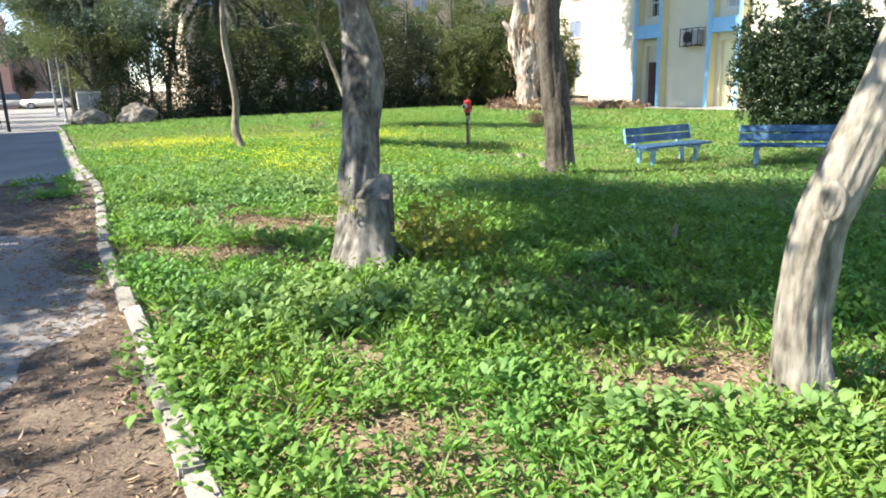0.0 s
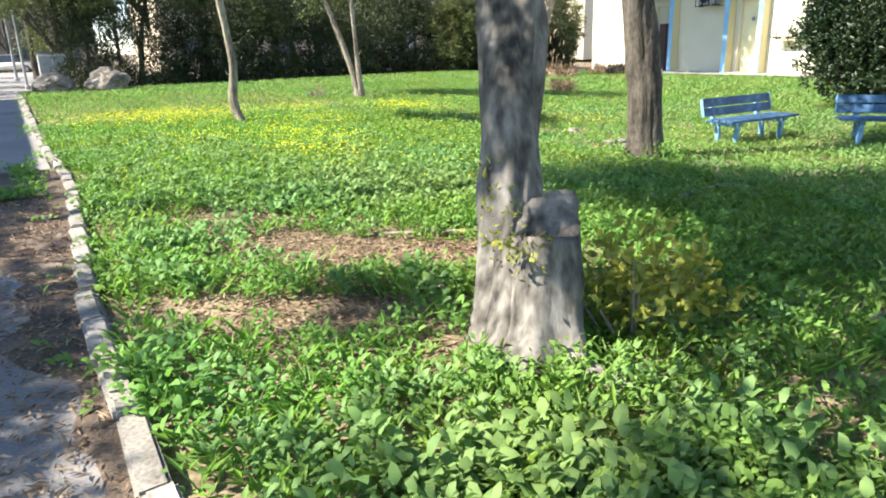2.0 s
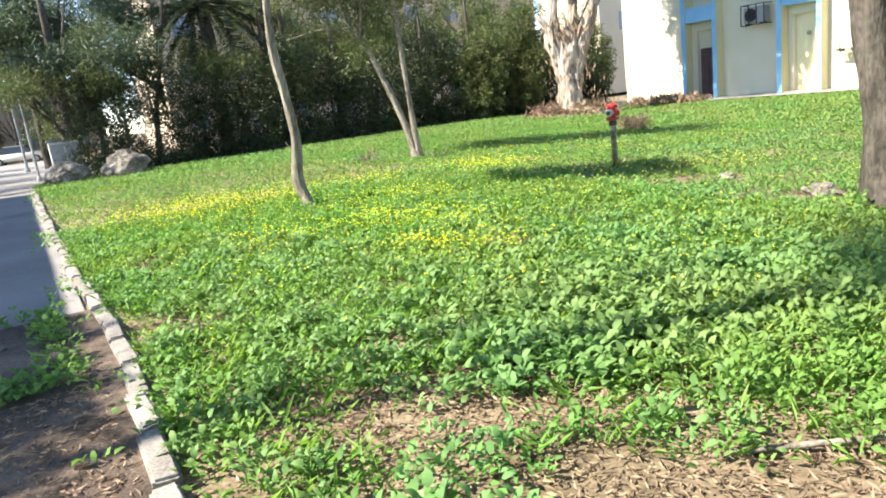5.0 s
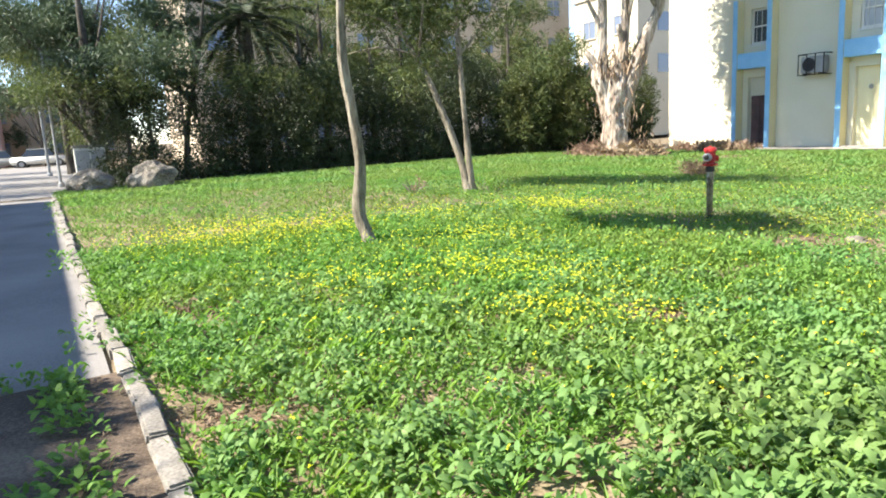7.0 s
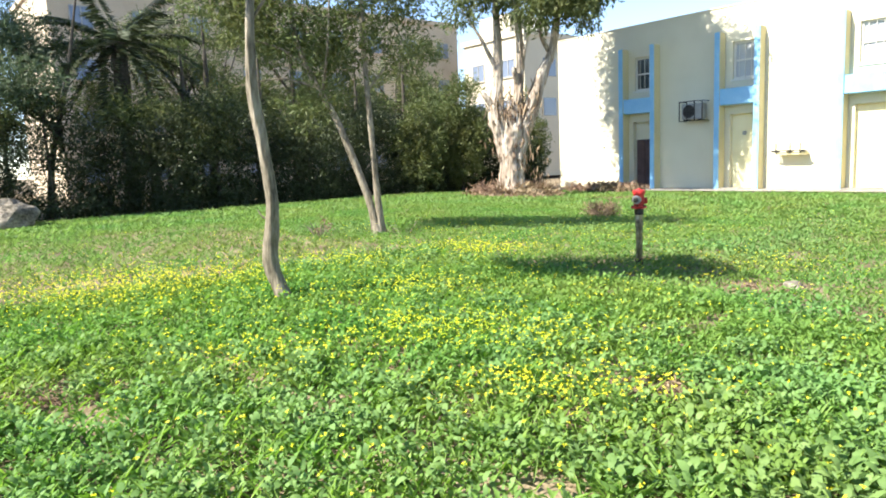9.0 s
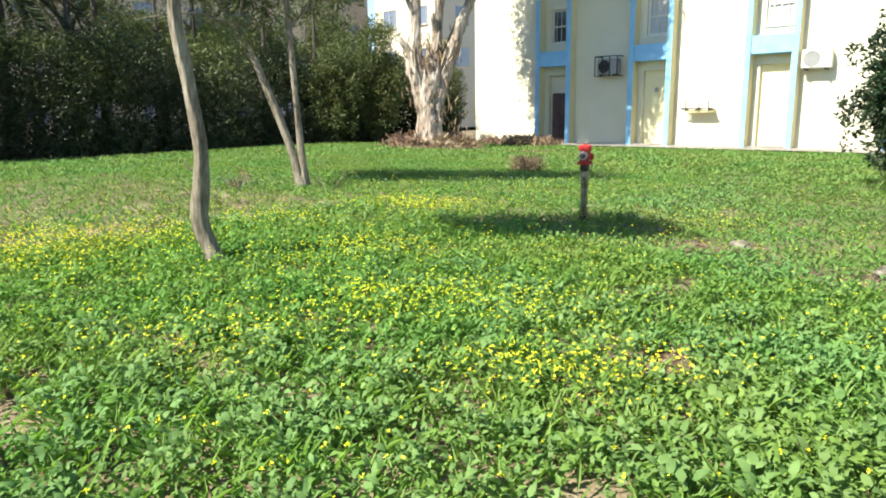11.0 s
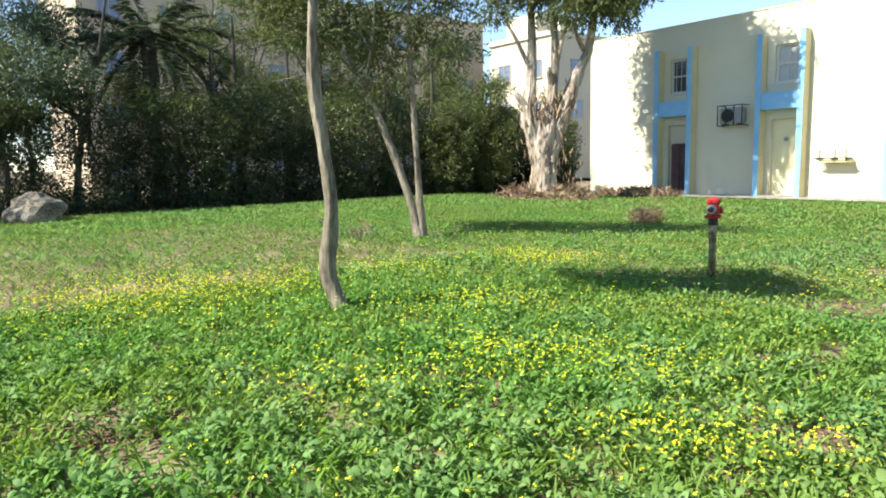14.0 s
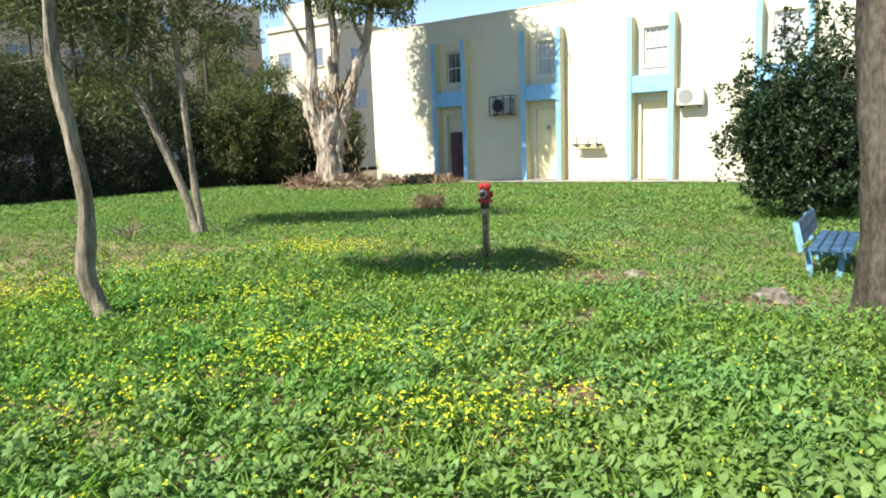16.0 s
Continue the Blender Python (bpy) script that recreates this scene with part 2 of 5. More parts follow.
def limb_mesh(points, n=24, segs=14, rough=0.08, flare=0.0, lobes=5, seed=0, groove=0.0):
    """A trunk or limb: a tube along a smooth line, with an uneven skin and, at its foot, spreading roots."""
    c = curve_points(points, n)
    verts, faces = [], []
    for k in range(n):
        d = c[min(k + 1, n - 1), :3] - c[max(k - 1, 0), :3]
        d = Vector(d).normalized()
        x = Vector((0.05, 1, 0.02)).cross(d).normalized()
        y = d.cross(x)
        h = np.linalg.norm(c[k, :3] - c[0, :3])
        for j in range(segs):
            a = 2 * math.pi * j / segs
            side = x * math.cos(a) + y * math.sin(a)
            r = max(c[k, 3], 0.004)
            w = noise.noise(Vector((seed * 3.1 + math.cos(a) * 1.7, math.sin(a) * 1.7, h * 1.6))) * rough * 2
            w += noise.noise(Vector((seed + math.cos(a) * 4, math.sin(a) * 4, h * 3.5))) * rough
            if groove:
                w -= groove * max(0.0, noise.noise(Vector((seed + math.cos(a) * 3.2, math.sin(a) * 3.2, h * 0.9))) - 0.08) * 2.6
                w += groove * 0.5 * noise.noise(Vector((seed + math.cos(a) * 14, math.sin(a) * 14, h * 3)))
            root = flare * math.exp(-h / (0.9 * points[0][3] + 0.05)) * (0.55 + 0.45 * math.cos(lobes * a + seed))
            verts.append(Vector(c[k, :3]) + side * r * (1 + w + root))
    for k in range(n - 1):
        for j in range(segs):
            faces.append((k * segs + j, k * segs + (j + 1) % segs, (k + 1) * segs + (j + 1) % segs, (k + 1) * segs + j))
    return np.array(verts), np.array(faces)


def leaves(centres, ways, length, width, fold=0.25, hexed=False, droop=0.15):
    """Many leaves: each folded along its midrib. ways: unit vectors from stalk to tip."""
    n = len(centres)
    ref = rng.normal(size=(n, 3))
    side = np.cross(ways, ref)
    side /= np.linalg.norm(side, axis=1)[:, None] + 1e-9
    up = np.cross(side, ways)
    L, W = np.broadcast_to(length, n)[:, None], np.broadcast_to(width, n)[:, None]
    tip = centres + ways * L - up * L * droop
    if hexed:
        rows = [centres, centres + ways * L * .3 + side * W * .5 + up * W * fold, centres + ways * L * .72 + side * W * .42 + up * W * fold * .6, tip,
                centres + ways * L * .72 - side * W * .42 + up * W * fold * .6, centres + ways * L * .3 - side * W * .5 + up * W * fold]
        tri = np.array([(0, 1, 5), (1, 2, 5), (2, 4, 5), (2, 3, 4)])
    else:
        mid = centres + ways * L * .45
        rows = [centres, mid + side * W * .5 + up * W * fold, tip, mid - side * W * .5 + up * W * fold]
        tri = np.array([(0, 1, 2), (0, 2, 3)])
    k = len(rows)
    verts = np.stack(rows, 1).reshape(-1, 3)
    faces = (np.arange(n)[:, None, None] * k + tri[None]).reshape(-1, 3)
    return verts, faces


def unit(a):
    return a / (np.linalg.norm(a, axis=1)[:, None] + 1e-9)


def blob_points(blobs, n, shell=0.5, gap=0.0):
    """Points inside overlapping uneven balls (x, y, z, radius across, radius up), crowded towards the skin in small clumps."""
    b = np.array(blobs, float)
    share = b[:, 3] ** 2 * b[:, 4]
    pick = rng.choice(len(b), n // 9 + 1, p=share / share.sum())
    way = unit(rng.normal(size=(len(pick), 3)))
    r = rng.uniform(shell, 1.0, len(pick)) ** 0.6
    r *= 1 + 0.22 * np.sin(way[:, 0] * 7 + pick) * np.cos(way[:, 1] * 6 + pick * 2) + 0.12 * np.sin(way[:, 2] * 11 + pick)
    scale = np.stack([b[pick, 3], b[pick, 3], b[pick, 4]], 1)
    core = b[pick, :3] + way * r[:, None] * scale
    if gap:
        keep = rng.random(len(core)) > gap * (np.sin(core[:, 0] * 2.1 + 1) * np.sin(core[:, 1] * 1.9) * np.sin(core[:, 2] * 2.3) > 0.05)
        core, way = core[keep], way[keep]
    spread = np.repeat(core, 9, 0) + rng.normal(size=(len(core) * 9, 3)) * max(np.mean(b[:, 3]) * 0.09, 0.035)
    return spread, np.repeat(way, 9, 0)


def crown(name, blobs, n, mat, parent=None, length=0.11, width=0.05, hang=0.0, shell=0.4, gap=0.0, label=""):
    p, out = blob_points(blobs, n, shell, gap)
    way = unit(out * 0.6 + rng.normal(size=p.shape) * 0.7 + np.array([0, 0, 0.15 - hang]))
    L = length * rng.uniform(0.6, 1.3, len(p))
    v, f = leaves(p, way, L, L * width / length)
    return sheet(name, v, f, mat, parent, label)


def thing(name, label, category, m=None, group="", kind=""):
    ob = new(name)
    ob.empty_display_size = 0.2
    if m is not None:
        ob.matrix_basis = m
    return tagged(ob, label, category, group, kind)


def tree(name, label, x, y, bark, trunks, limbs, blobs, leaf, n, flare=0.5, rough=0.08, length=0.11, width=0.04, hang=0.0, gap=0.3, shell=0.3, segs=16, lobes=5, groove=0.0, rings=40):
    t = thing(name, label, "tree", pose(x, y, float(rise(x, y)) - 0.03))
    for i, pts in enumerate(trunks):
        v, f = limb_mesh(pts, rings, segs, rough, flare, lobes, seed=i + x, groove=groove)
        sheet("trunk", v, f, bark, t, smooth=True)
    for i, pts in enumerate(limbs):
        v, f = limb_mesh(pts, 14, 8, rough, 0, seed=i + y)
        sheet("limb", v, f, bark, t, smooth=True)
    if n:
        crown("crown", blobs, n, leaf, t, length, width, hang, shell, gap)
    return t


def rise(x, y):
    """The height of the ground: a lawn that falls gently away from the path, lowest about the benches."""
    s = np.clip((np.asarray(x, float) + 6.5) / 9.5, 0, 1)
    k = np.clip((np.asarray(y, float) - 4) / 8, 0, 1)
    dip = 0.1 * np.exp(-((np.asarray(x, float) - 3.2) ** 2 + (np.asarray(y, float) - 13.9) ** 2) / 8)
    return 0.1 - 0.32 * s * s * (3 - 2 * s) * (0.45 + 0.55 * k * k * (3 - 2 * k)) - dip


def on_site(x, y, z=0.0, rz=0.0):
    """A pose in the frame of the path and the houses; z above the ground there."""
    p = SITE @ Vector((x, y, 0))
    return pose(p.x, p.y, float(rise(p.x, p.y)) + z, 0, 0, -50.2 + rz)


def to_site(x, y):
    c, s = math.cos(radians(50.2)), math.sin(radians(50.2))
    return c * x - s * y, s * x + c * y


def from_site(x, y):
    c, s = math.cos(radians(-50.2)), math.sin(radians(-50.2))
    return c * x - s * y, s * x + c * y


def ground_grid(xs, ys, lift=0.0, site=False, wobble=0.0):
    X, Y = np.meshgrid(xs, ys, indexing="ij")
    if site:
        X, Y = from_site(X, Y)
    Z = rise(X, Y) + lift
    if wobble:
        Z = Z + wobble * (np.sin(X * 3.1 + Y * 1.3) * np.sin(Y * 2.7 - X) + 0.5 * np.sin(X * 7.3) * np.sin(Y * 6.1 + X * 2))
    a, b = len(xs), len(ys)
    i, j = np.meshgrid(np.arange(a - 1), np.arange(b - 1), indexing="ij")
    q = (i * b + j).ravel()
    return np.stack([X.ravel(), Y.ravel(), Z.ravel()], 1), np.stack([q, q + b, q + b + 1, q + 1], 1)


# ---- ground, path, kerb ----
def kerb_line(x):
    """How far out, along the site's y, the row of edging stones runs."""
    return np.interp(x, [-20, -14, -11, -9.2, -7.6, -6, -3, 0], [0.9, 0.92, 0.97, 1.02, 0.91, 0.84, 0.85, 0.92])


near = np.arange(-24, 20.1, 0.25)
far = np.array([30, 60, 120, 300, 900, 2500.0])
xs = np.concatenate([-far[::-1], near, far])
ys = np.concatenate([-far[::-1], np.arange(-6, 40.1, 0.25), [50, 70, 120, 300, 900, 2500.0]])
v, f = ground_grid(xs, ys, 0, False, 0.012)
tagged(sheet("ground", v, f, SOIL, smooth=True), "bare brown soil with dry straw under the weeds", "ground", kind="structure")
v, f = ground_grid(np.arange(-27.2, 9, 0.4), np.linspace(-3.0, 0.9, 14), 0.03, True, 0.004)
tagged(sheet("path", v, f, ASPHALT, smooth=True), "grey worn asphalt footpath beside the lawn", "path", kind="structure")
# the street takes the darker asphalt colour to stand in for shade
v, f = ground_grid(np.arange(-70, -27.5, 1.5), np.linspace(-12, 4.2, 14), 0.02, True, 0.004)
tagged(sheet("pavement", v, f, ASPHALT, smooth=True), "street beyond the path, in dark asphalt standing in for shade", "pavement", kind="structure")

# the schoolhouse front stands at FRONT and runs along the site's x
FRONT, BASE, ROOF = 26.85, -0.18, 6.85
v, f = ground_grid(np.arange(-29.6, 10, 1.0), np.linspace(FRONT - 1.7, FRONT + 0.3, 4), 0.1, True)
tagged(sheet("pavement", v, f, CONCRETE, smooth=True), "narrow concrete apron along the house", "pavement", kind="structure")


def wall_with_openings(x0, x1, z0, z1, y0, y1, holes):
    """A wall between two faces, cut through by holes (x0, x1, z0, z1)."""
    bm = bmesh.new()
    cols = sorted({x0, x1, *[h[0] for h in holes], *[h[1] for h in holes]})
    rows = sorted({z0, z1, *[h[2] for h in holes], *[h[3] for h in holes]})
    for a, b in zip(cols, cols[1:]):
        for c, d in zip(rows, rows[1:]):
            mx, mz = (a + b) / 2, (c + d) / 2
            if not any(h[0] < mx < h[1] and h[2] < mz < h[3] for h in holes):
                box(a, b, y0, y1, c, d, 0, bm)
    bmesh.ops.remove_doubles(bm, verts=bm.verts, dist=0.0005)
    bm.verts.index_update()
    seen = {}
    for face in bm.faces:
        seen.setdefault(tuple(sorted(v.index for v in face.verts)), []).append(face)
    bmesh.ops.delete(bm, geom=[q for g in seen.values() if len(g) > 1 for q in g], context="FACES")
    return bm


def schoolhouse():
    house = thing("school_building", "cream two-storey house with sky-blue fins and lintels", "building", pose(*(SITE @ Vector((0, FRONT, BASE))), 0, 0, -50.2))
    bays = [-25.62 + 4.41 * i for i in range(8)]
    holes = []
    for x in bays:
        holes += [(x + 0.5, x + 1.42, 4.28, 5.68), (x + 0.42, x + 1.46, 0.0, 2.95)]
    part("wall", wall_with_openings(-29.4, 11.5, 0, ROOF - BASE, 0, 0.3, holes), PLASTER, house)
    part("wall", box(-29.4, -29.1, 0.3, 12, 0, ROOF - BASE), PLASTER, house)
    part("wall", box(11.2, 11.5, 0.3, 12, 0, ROOF - BASE), PLASTER, house)
    part("wall", box(-29.1, 11.2, 11.7, 12, 0, ROOF - BASE), PLASTER, house)
    part("roof", box(-29.1, 11.2, 0.3, 11.7, ROOF - BASE - 0.5, ROOF - BASE - 0.3), CONCRETE, house)
    part("roof_edge", box(-29.43, 11.53, -0.03, 0.33, ROOF - BASE, ROOF - BASE + 0.05, 0.01), PLASTER, house, "thin plastered roof coping")
    for i, x in enumerate(bays):
        for s in (0.0, 1.55):
            part("fin", box(x + s, x + s + 0.2, -0.46, 0.0, 0, 6.07, 0.015), PLASTER_SIDE, house, "yellow wall fin")
            part("fin_edge", box(x + s - 0.004, x + s + 0.204, -0.49, -0.455, 0, 6.075, 0.008), BLUE_TRIM, house, "sky-blue painted fin edge")
        part("lintel", box(x + 0.2, x + 1.55, -0.44, 0.0, 3.3, 3.92, 0.012), BLUE_TRIM, house, "sky-blue lintel band")
        w = part("window", box(x + 0.5, x + 1.42, 0.16, 0.2, 4.28, 5.68), WINDOW_DARK if i == 0 else WINDOW_PALE, house, "dark window with white bars" if i == 0 else "white curtained window")
        fr = bmesh.new()
        for a in ((x + 0.5, x + 0.57, 4.28, 5.68), (x + 1.35, x + 1.42, 4.28, 5.68), (x + 0.57, x + 1.35, 4.28, 4.36), (x + 0.57, x + 1.35, 5.6, 5.68), (x + 0.57, x + 1.35, 4.95, 5.01)):
            box(a[0], a[1], 0.1, 0.15, a[2], a[3], 0, fr)
        part("window_frame", fr, WHITE_PAINT, w)
        for k in range(1, 4):
            part("bar", box(x + 0.5 + k * 0.23 - 0.008, x + 0.5 + k * 0.23 + 0.008, 0.06, 0.08, 4.3, 5.66), WHITE_PAINT, w)
        part("window_sill", box(x + 0.44, x + 1.48, -0.06, 0.12, 4.2, 4.275, 0.01), WHITE_PAINT, w)
        if i == 0:
            part("door_frame", box(x + 0.42, x + 1.46, 0.2, 0.26, 0, 2.95), PLASTER, house)
            d = part("door", box(x + 0.56, x + 1.4, 0.1, 0.15, 0.03, 2.18, 0.008), BROWN_DOOR, house, "dark brown double door")
            part("door_leaf", box(x + 0.56, x + 0.95, 0.06, 0.098, 0.05, 2.16, 0.008), BROWN_DOOR, d)
            part("door_leaf", box(x + 1.02, x + 1.4, 0.06, 0.098, 0.05, 2.16, 0.008), BROWN_DOOR, d)
            part("door_handle", lathe([(0.012, 0), (0.02, 0.03), (0.012, 0.07)], 8, m=pose(x + 1.08, 0.06, 1.05, 90)), DARK_METAL, d)
        else:
            d = part("door", box(x + 0.42, x + 1.46, 0.18, 0.23, 0.02, 2.95, 0.006), CREAM_DOOR, house, "flush cream door")
            if i == 1:
                part("wreath", lathe([(0.05, 0), (0.09, 0.02), (0.05, 0.04)], 12, m=pose(x + 0.95, 0.13, 2.2, 90)), GREY_PLASTIC, d, "small grey door ornament")
            part("door_handle", lathe([(0.012, 0), (0.02, 0.03), (0.012, 0.07)], 8, m=pose(x + 1.36, 0.18, 1.05, 90)), DARK_METAL, d)
        part("step", box(x + 0.2, x + 1.55, -0.42, 0.0, -0.02, 0.1, 0.01), CONCRETE, house, "low concrete doorstep")


def air_conditioner(x, z, caged):
    ob = thing("air_conditioner", "caged grey air conditioner on the house wall" if caged else "white outdoor air conditioner on the house wall", "air conditioner",
               pose(*(SITE @ Vector((x, FRONT - 0.45, BASE + z))), 0, 0, -50.2), group="wall air conditioners")
    part("case", box(0, 0.9, 0, 0.36, 0, 0.62, 0.03), GREY_PLASTIC if caged else WHITE_PAINT, ob)
    ring = bmesh.new()
    for r in (0.08, 0.14, 0.2, 0.25):
        lathe([(r - 0.008, 0), (r, 0.012), (r + 0.008, 0)], 24, ring, pose(0.32, -0.002, 0.31, 90))
    part("fan_grille", ring, DARK_METAL, ob)
    part("fan", lathe([(0.26, 0), (0.26, 0.004)], 24, m=pose(0.32, -0.001, 0.31, 90)), DARK_METAL if caged else GREY_PLASTIC, ob)
    for a in (0.1, 0.72):
        part("bracket", box(a, a + 0.05, -0.02, 0.45, -0.05, -0.003), DARK_METAL, ob)
    if caged:
        for k in range(4):
            part("cage_bar", box(-0.06 + k * 0.33, -0.03 + k * 0.33, -0.1, -0.07, -0.08, 0.72), DARK_METAL, ob)
        for zz in (-0.08, 0.69):
            part("cage_bar", box(-0.06, 0.96, -0.1, -0.07, zz, zz + 0.03), DARK_METAL, ob)
        for a in (-0.06, 0.93):
            for zz in (-0.08, 0.69):
                part("cage_bar", box(a, a + 0.03, -0.1, 0.45, zz, zz + 0.03), DARK_METAL, ob)


schoolhouse()
air_conditioner(-22.62, 2.86, True)
air_conditioner(-14.95, 2.72, False)
rack = thing("wall_bracket", "empty rusty steel bracket on the house wall", "bracket", pose(*(SITE @ Vector((-18.92, FRONT, BASE + 1.3))), 0, 0, -50.2))
for a in (0.0, 0.5, 1.0):
    part("arm", box(a, a + 0.04, -0.5, 0.0, 0.1, 0.14), DARK_METAL, rack)
for a in (0.1, 0.6, 0.95):
    part("upright", box(a, a + 0.03, -0.48, -0.45, 0.05, 0.45), DARK_METAL, rack)
part("rail", box(-0.1, 1.15, -0.5, -0.46, 0.14, 0.18), DARK_METAL, rack)
part("tray", box(0.1, 1.1, -0.42, -0.03, 0.0, 0.1, 0.01), PLASTER_SIDE, rack)


def block_house(name, label, m, w, d, h, mat, rows, cols, glass, first=1.0, storey=3.0):
    """A plain block of flats with window openings on its front (-y) and its end (-x)."""
    ob = thing(name, label, "building", m)
    part("wall", box(0, w, 0, d, 0, h), mat, ob)
    part("roof", box(-0.15, w + 0.15, -0.15, d + 0.15, h, h + 0.35), mat, ob)
    for r in range(rows):
        for c in range(cols):
            x = (c + 0.5) * w / cols
            z = first + r * storey
            p = part("window", box(x - 0.6, x + 0.6, -0.02, 0.05, z, z + 1.2), glass, ob)
            fr = bmesh.new()
            for a in ((x - 0.64, x - 0.58, z, z + 1.2), (x + 0.58, x + 0.64, z, z + 1.2), (x - 0.03, x + 0.03, z, z + 1.2), (x - 0.64, x + 0.64, z + 1.2, z + 1.26)):
                box(a[0], a[1], -0.06, -0.021, a[2], a[3], 0, fr)
            part("window_frame", fr, GREY_PLASTIC, p)
            part("window_sill", box(x - 0.7, x + 0.7, -0.12, 0.0, z - 0.08, z - 0.002), mat, p)
    return ob


def site_pose(x, y, z=0.0, rz=0.0):
    p = SITE @ Vector((x, y, 0))
    return pose(p.x, p.y, z, 0, 0, -50.2 + rz)


# blocks of flats beyond the hedge; their fronts face along the site's +x
flats = block_house("apartment_building", "shaded beige four-storey block of flats behind the trees", site_pose(-52, 9.6, 0, 90), 31, 11, 12.6, BEIGE_BLOCK, 4, 9, WINDOW_BLUE)
pale = block_house("apartment_building", "sunlit pale block of flats behind the eucalyptus", site_pose(-48.1, 37.8, 0, 0), 6.4, 15, 10.2, PALE_BLOCK, 3, 2, WINDOW_BLUE, 1.6, 2.9)
part("stair_head", box(0.3, 3.6, 1.5, 6, 10.55, 12.4), PALE_BLOCK, pale)
part("water_tank", lathe([(0.5, 10.55), (0.52, 10.6), (0.52, 11.6), (0.3, 11.7)], 18, m=pose(5.2, 2.5, 0)), WHITE_PAINT, pale)
for k in range(4):
    part("end_window", box(6.38, 6.44, 2 + k * 3.4, 3.4 + k * 3.4, 7.4, 8.7), WINDOW_BLUE, pale)
    part("end_window", box(6.38, 6.44, 2 + k * 3.4, 3.4 + k * 3.4, 4.5, 5.8), WINDOW_BLUE, pale)
pink = block_house("house", "pink rendered house across the street", site_pose(-75, -16, 0, 90), 14, 8, 8, PINK_BLOCK, 2, 3, WINDOW_BLUE)

block_house("house", "low shaded beige house closing the end of the street", site_pose(-84, -9, 0, 90), 18, 8, 7.0, BEIGE_BLOCK, 2, 4, WINDOW_BLUE)

# a plain wall on the far side of the path shades it
wall = tagged(part("wall_west", box(-27.2, -11.6, -3.6, -3.3, -0.1, 4.25), BEIGE_BLOCK, m=SITE.copy()), "plain boundary wall on the far side of the path", "wall", kind="structure")

# ---- trees ----
tree("tree", "thin crooked pale-barked young tree in the lawn", -5.78, 12.9, BARK_PALE,
     [[(0.03, 0, 0, 0.082), (-0.03, 0, 0.2, 0.070), (-0.1, 0.0, 0.48, 0.070), (-0.05, 0, 1.0, 0.061), (-0.09, 0, 1.5, 0.057), (-0.14, -0.02, 2.0, 0.051), (-0.13, -0.03, 2.5, 0.045), (-0.1, 0, 3.2, 0.037), (-0.1, 0.1, 4.2, 0.016)]],
     [[(-0.12, 0, 3.0, 0.025), (-0.8, 0.1, 3.5, 0.016), (-1.2, 0.2, 4.1, 0.007)], [(-0.12, 0, 2.7, 0.016), (0.3, 0.3, 3.5, 0.012), (0.6, 0.5, 4.2, 0.005)], [(-0.1, 0, 0.86, 0.010), (-0.16, 0, 0.9, 0.008), (-0.19, 0, 0.96, 0.003)]],
     [(-0.9, 0.1, 4.2, 0.6, 0.4), (0.05, 0.2, 4.5, 0.6, 0.4), (-0.2, -0.4, 4.8, 0.65, 0.4), (-0.6, -0.2, 4.0, 0.6, 0.4)], LEAF_YELLOW, 9500, 0.35, rough=0.2, groove=0.2, segs=22, rings=60, length=0.12, width=0.05, gap=0.1)
tree("tree", "two-stemmed pale tree with thin olive foliage", -5.39, 19.0, BARK_PALE,
     [[(0, 0, 0, 0.120), (-0.06, 0, 0.3, 0.080), (-0.16, 0.02, 0.75, 0.072), (-0.43, 0.05, 1.55, 0.068), (-0.64, 0.05, 2.15, 0.060), (-0.9, 0.1, 2.65, 0.056), (-1.14, 0.1, 3.15, 0.048), (-1.34, 0.1, 3.8, 0.044), (-1.4, 0.1, 5.0, 0.024)],
      [(0.06, 0.04, 0, 0.104), (0.05, 0, 0.4, 0.068), (0.02, 0, 0.75, 0.060), (-0.02, 0, 1.7, 0.052), (-0.06, 0, 2.7, 0.048), (-0.08, 0, 3.8, 0.040), (-0.05, 0, 5.6, 0.020)]],
     [[(-1.1, 0.1, 3.1, 0.032), (-1.6, 0, 3.5, 0.024), (-2.3, -0.2, 3.7, 0.010)], [(-0.9, 0.1, 2.7, 0.032), (-0.7, -0.2, 3.5, 0.024), (-0.6, -0.3, 4.5, 0.010)], [(-1.0, 0.1, 2.8, 0.024), (-1.7, 0.3, 3.0, 0.016), (-2.6, 0.4, 2.9, 0.006)],
      [(-0.06, 0, 2.7, 0.024), (0.5, 0.2, 3.4, 0.016), (0.9, 0.3, 4.2, 0.006)], [(-1.35, 0.1, 4.0, 0.024), (-1.9, 0.2, 4.8, 0.016), (-2.4, 0.3, 5.4, 0.006)]],
     [(-1.6, 0, 3.9, 1.1, 0.8), (-2.6, 0.3, 4.4, 0.9, 0.6), (1.0, 0.4, 5.2, 1.0, 0.8), (0.6, 0.3, 3.3, 0.6, 0.5), (-0.5, 0.2, 3.4, 0.8, 0.8), (0.3, 0.2, 4.3, 0.9, 0.9), (-2.2, 0.3, 5.0, 1.1, 0.8), (-0.6, 0.2, 5.4, 1.2, 0.9), (-1.0, 0.1, 2.4, 0.5, 0.6)], LEAF_OLIVE, 34000, 0.4, rough=0.12, groove=0.1, length=0.11, width=0.03, hang=0.2, gap=0.55, shell=0.1)
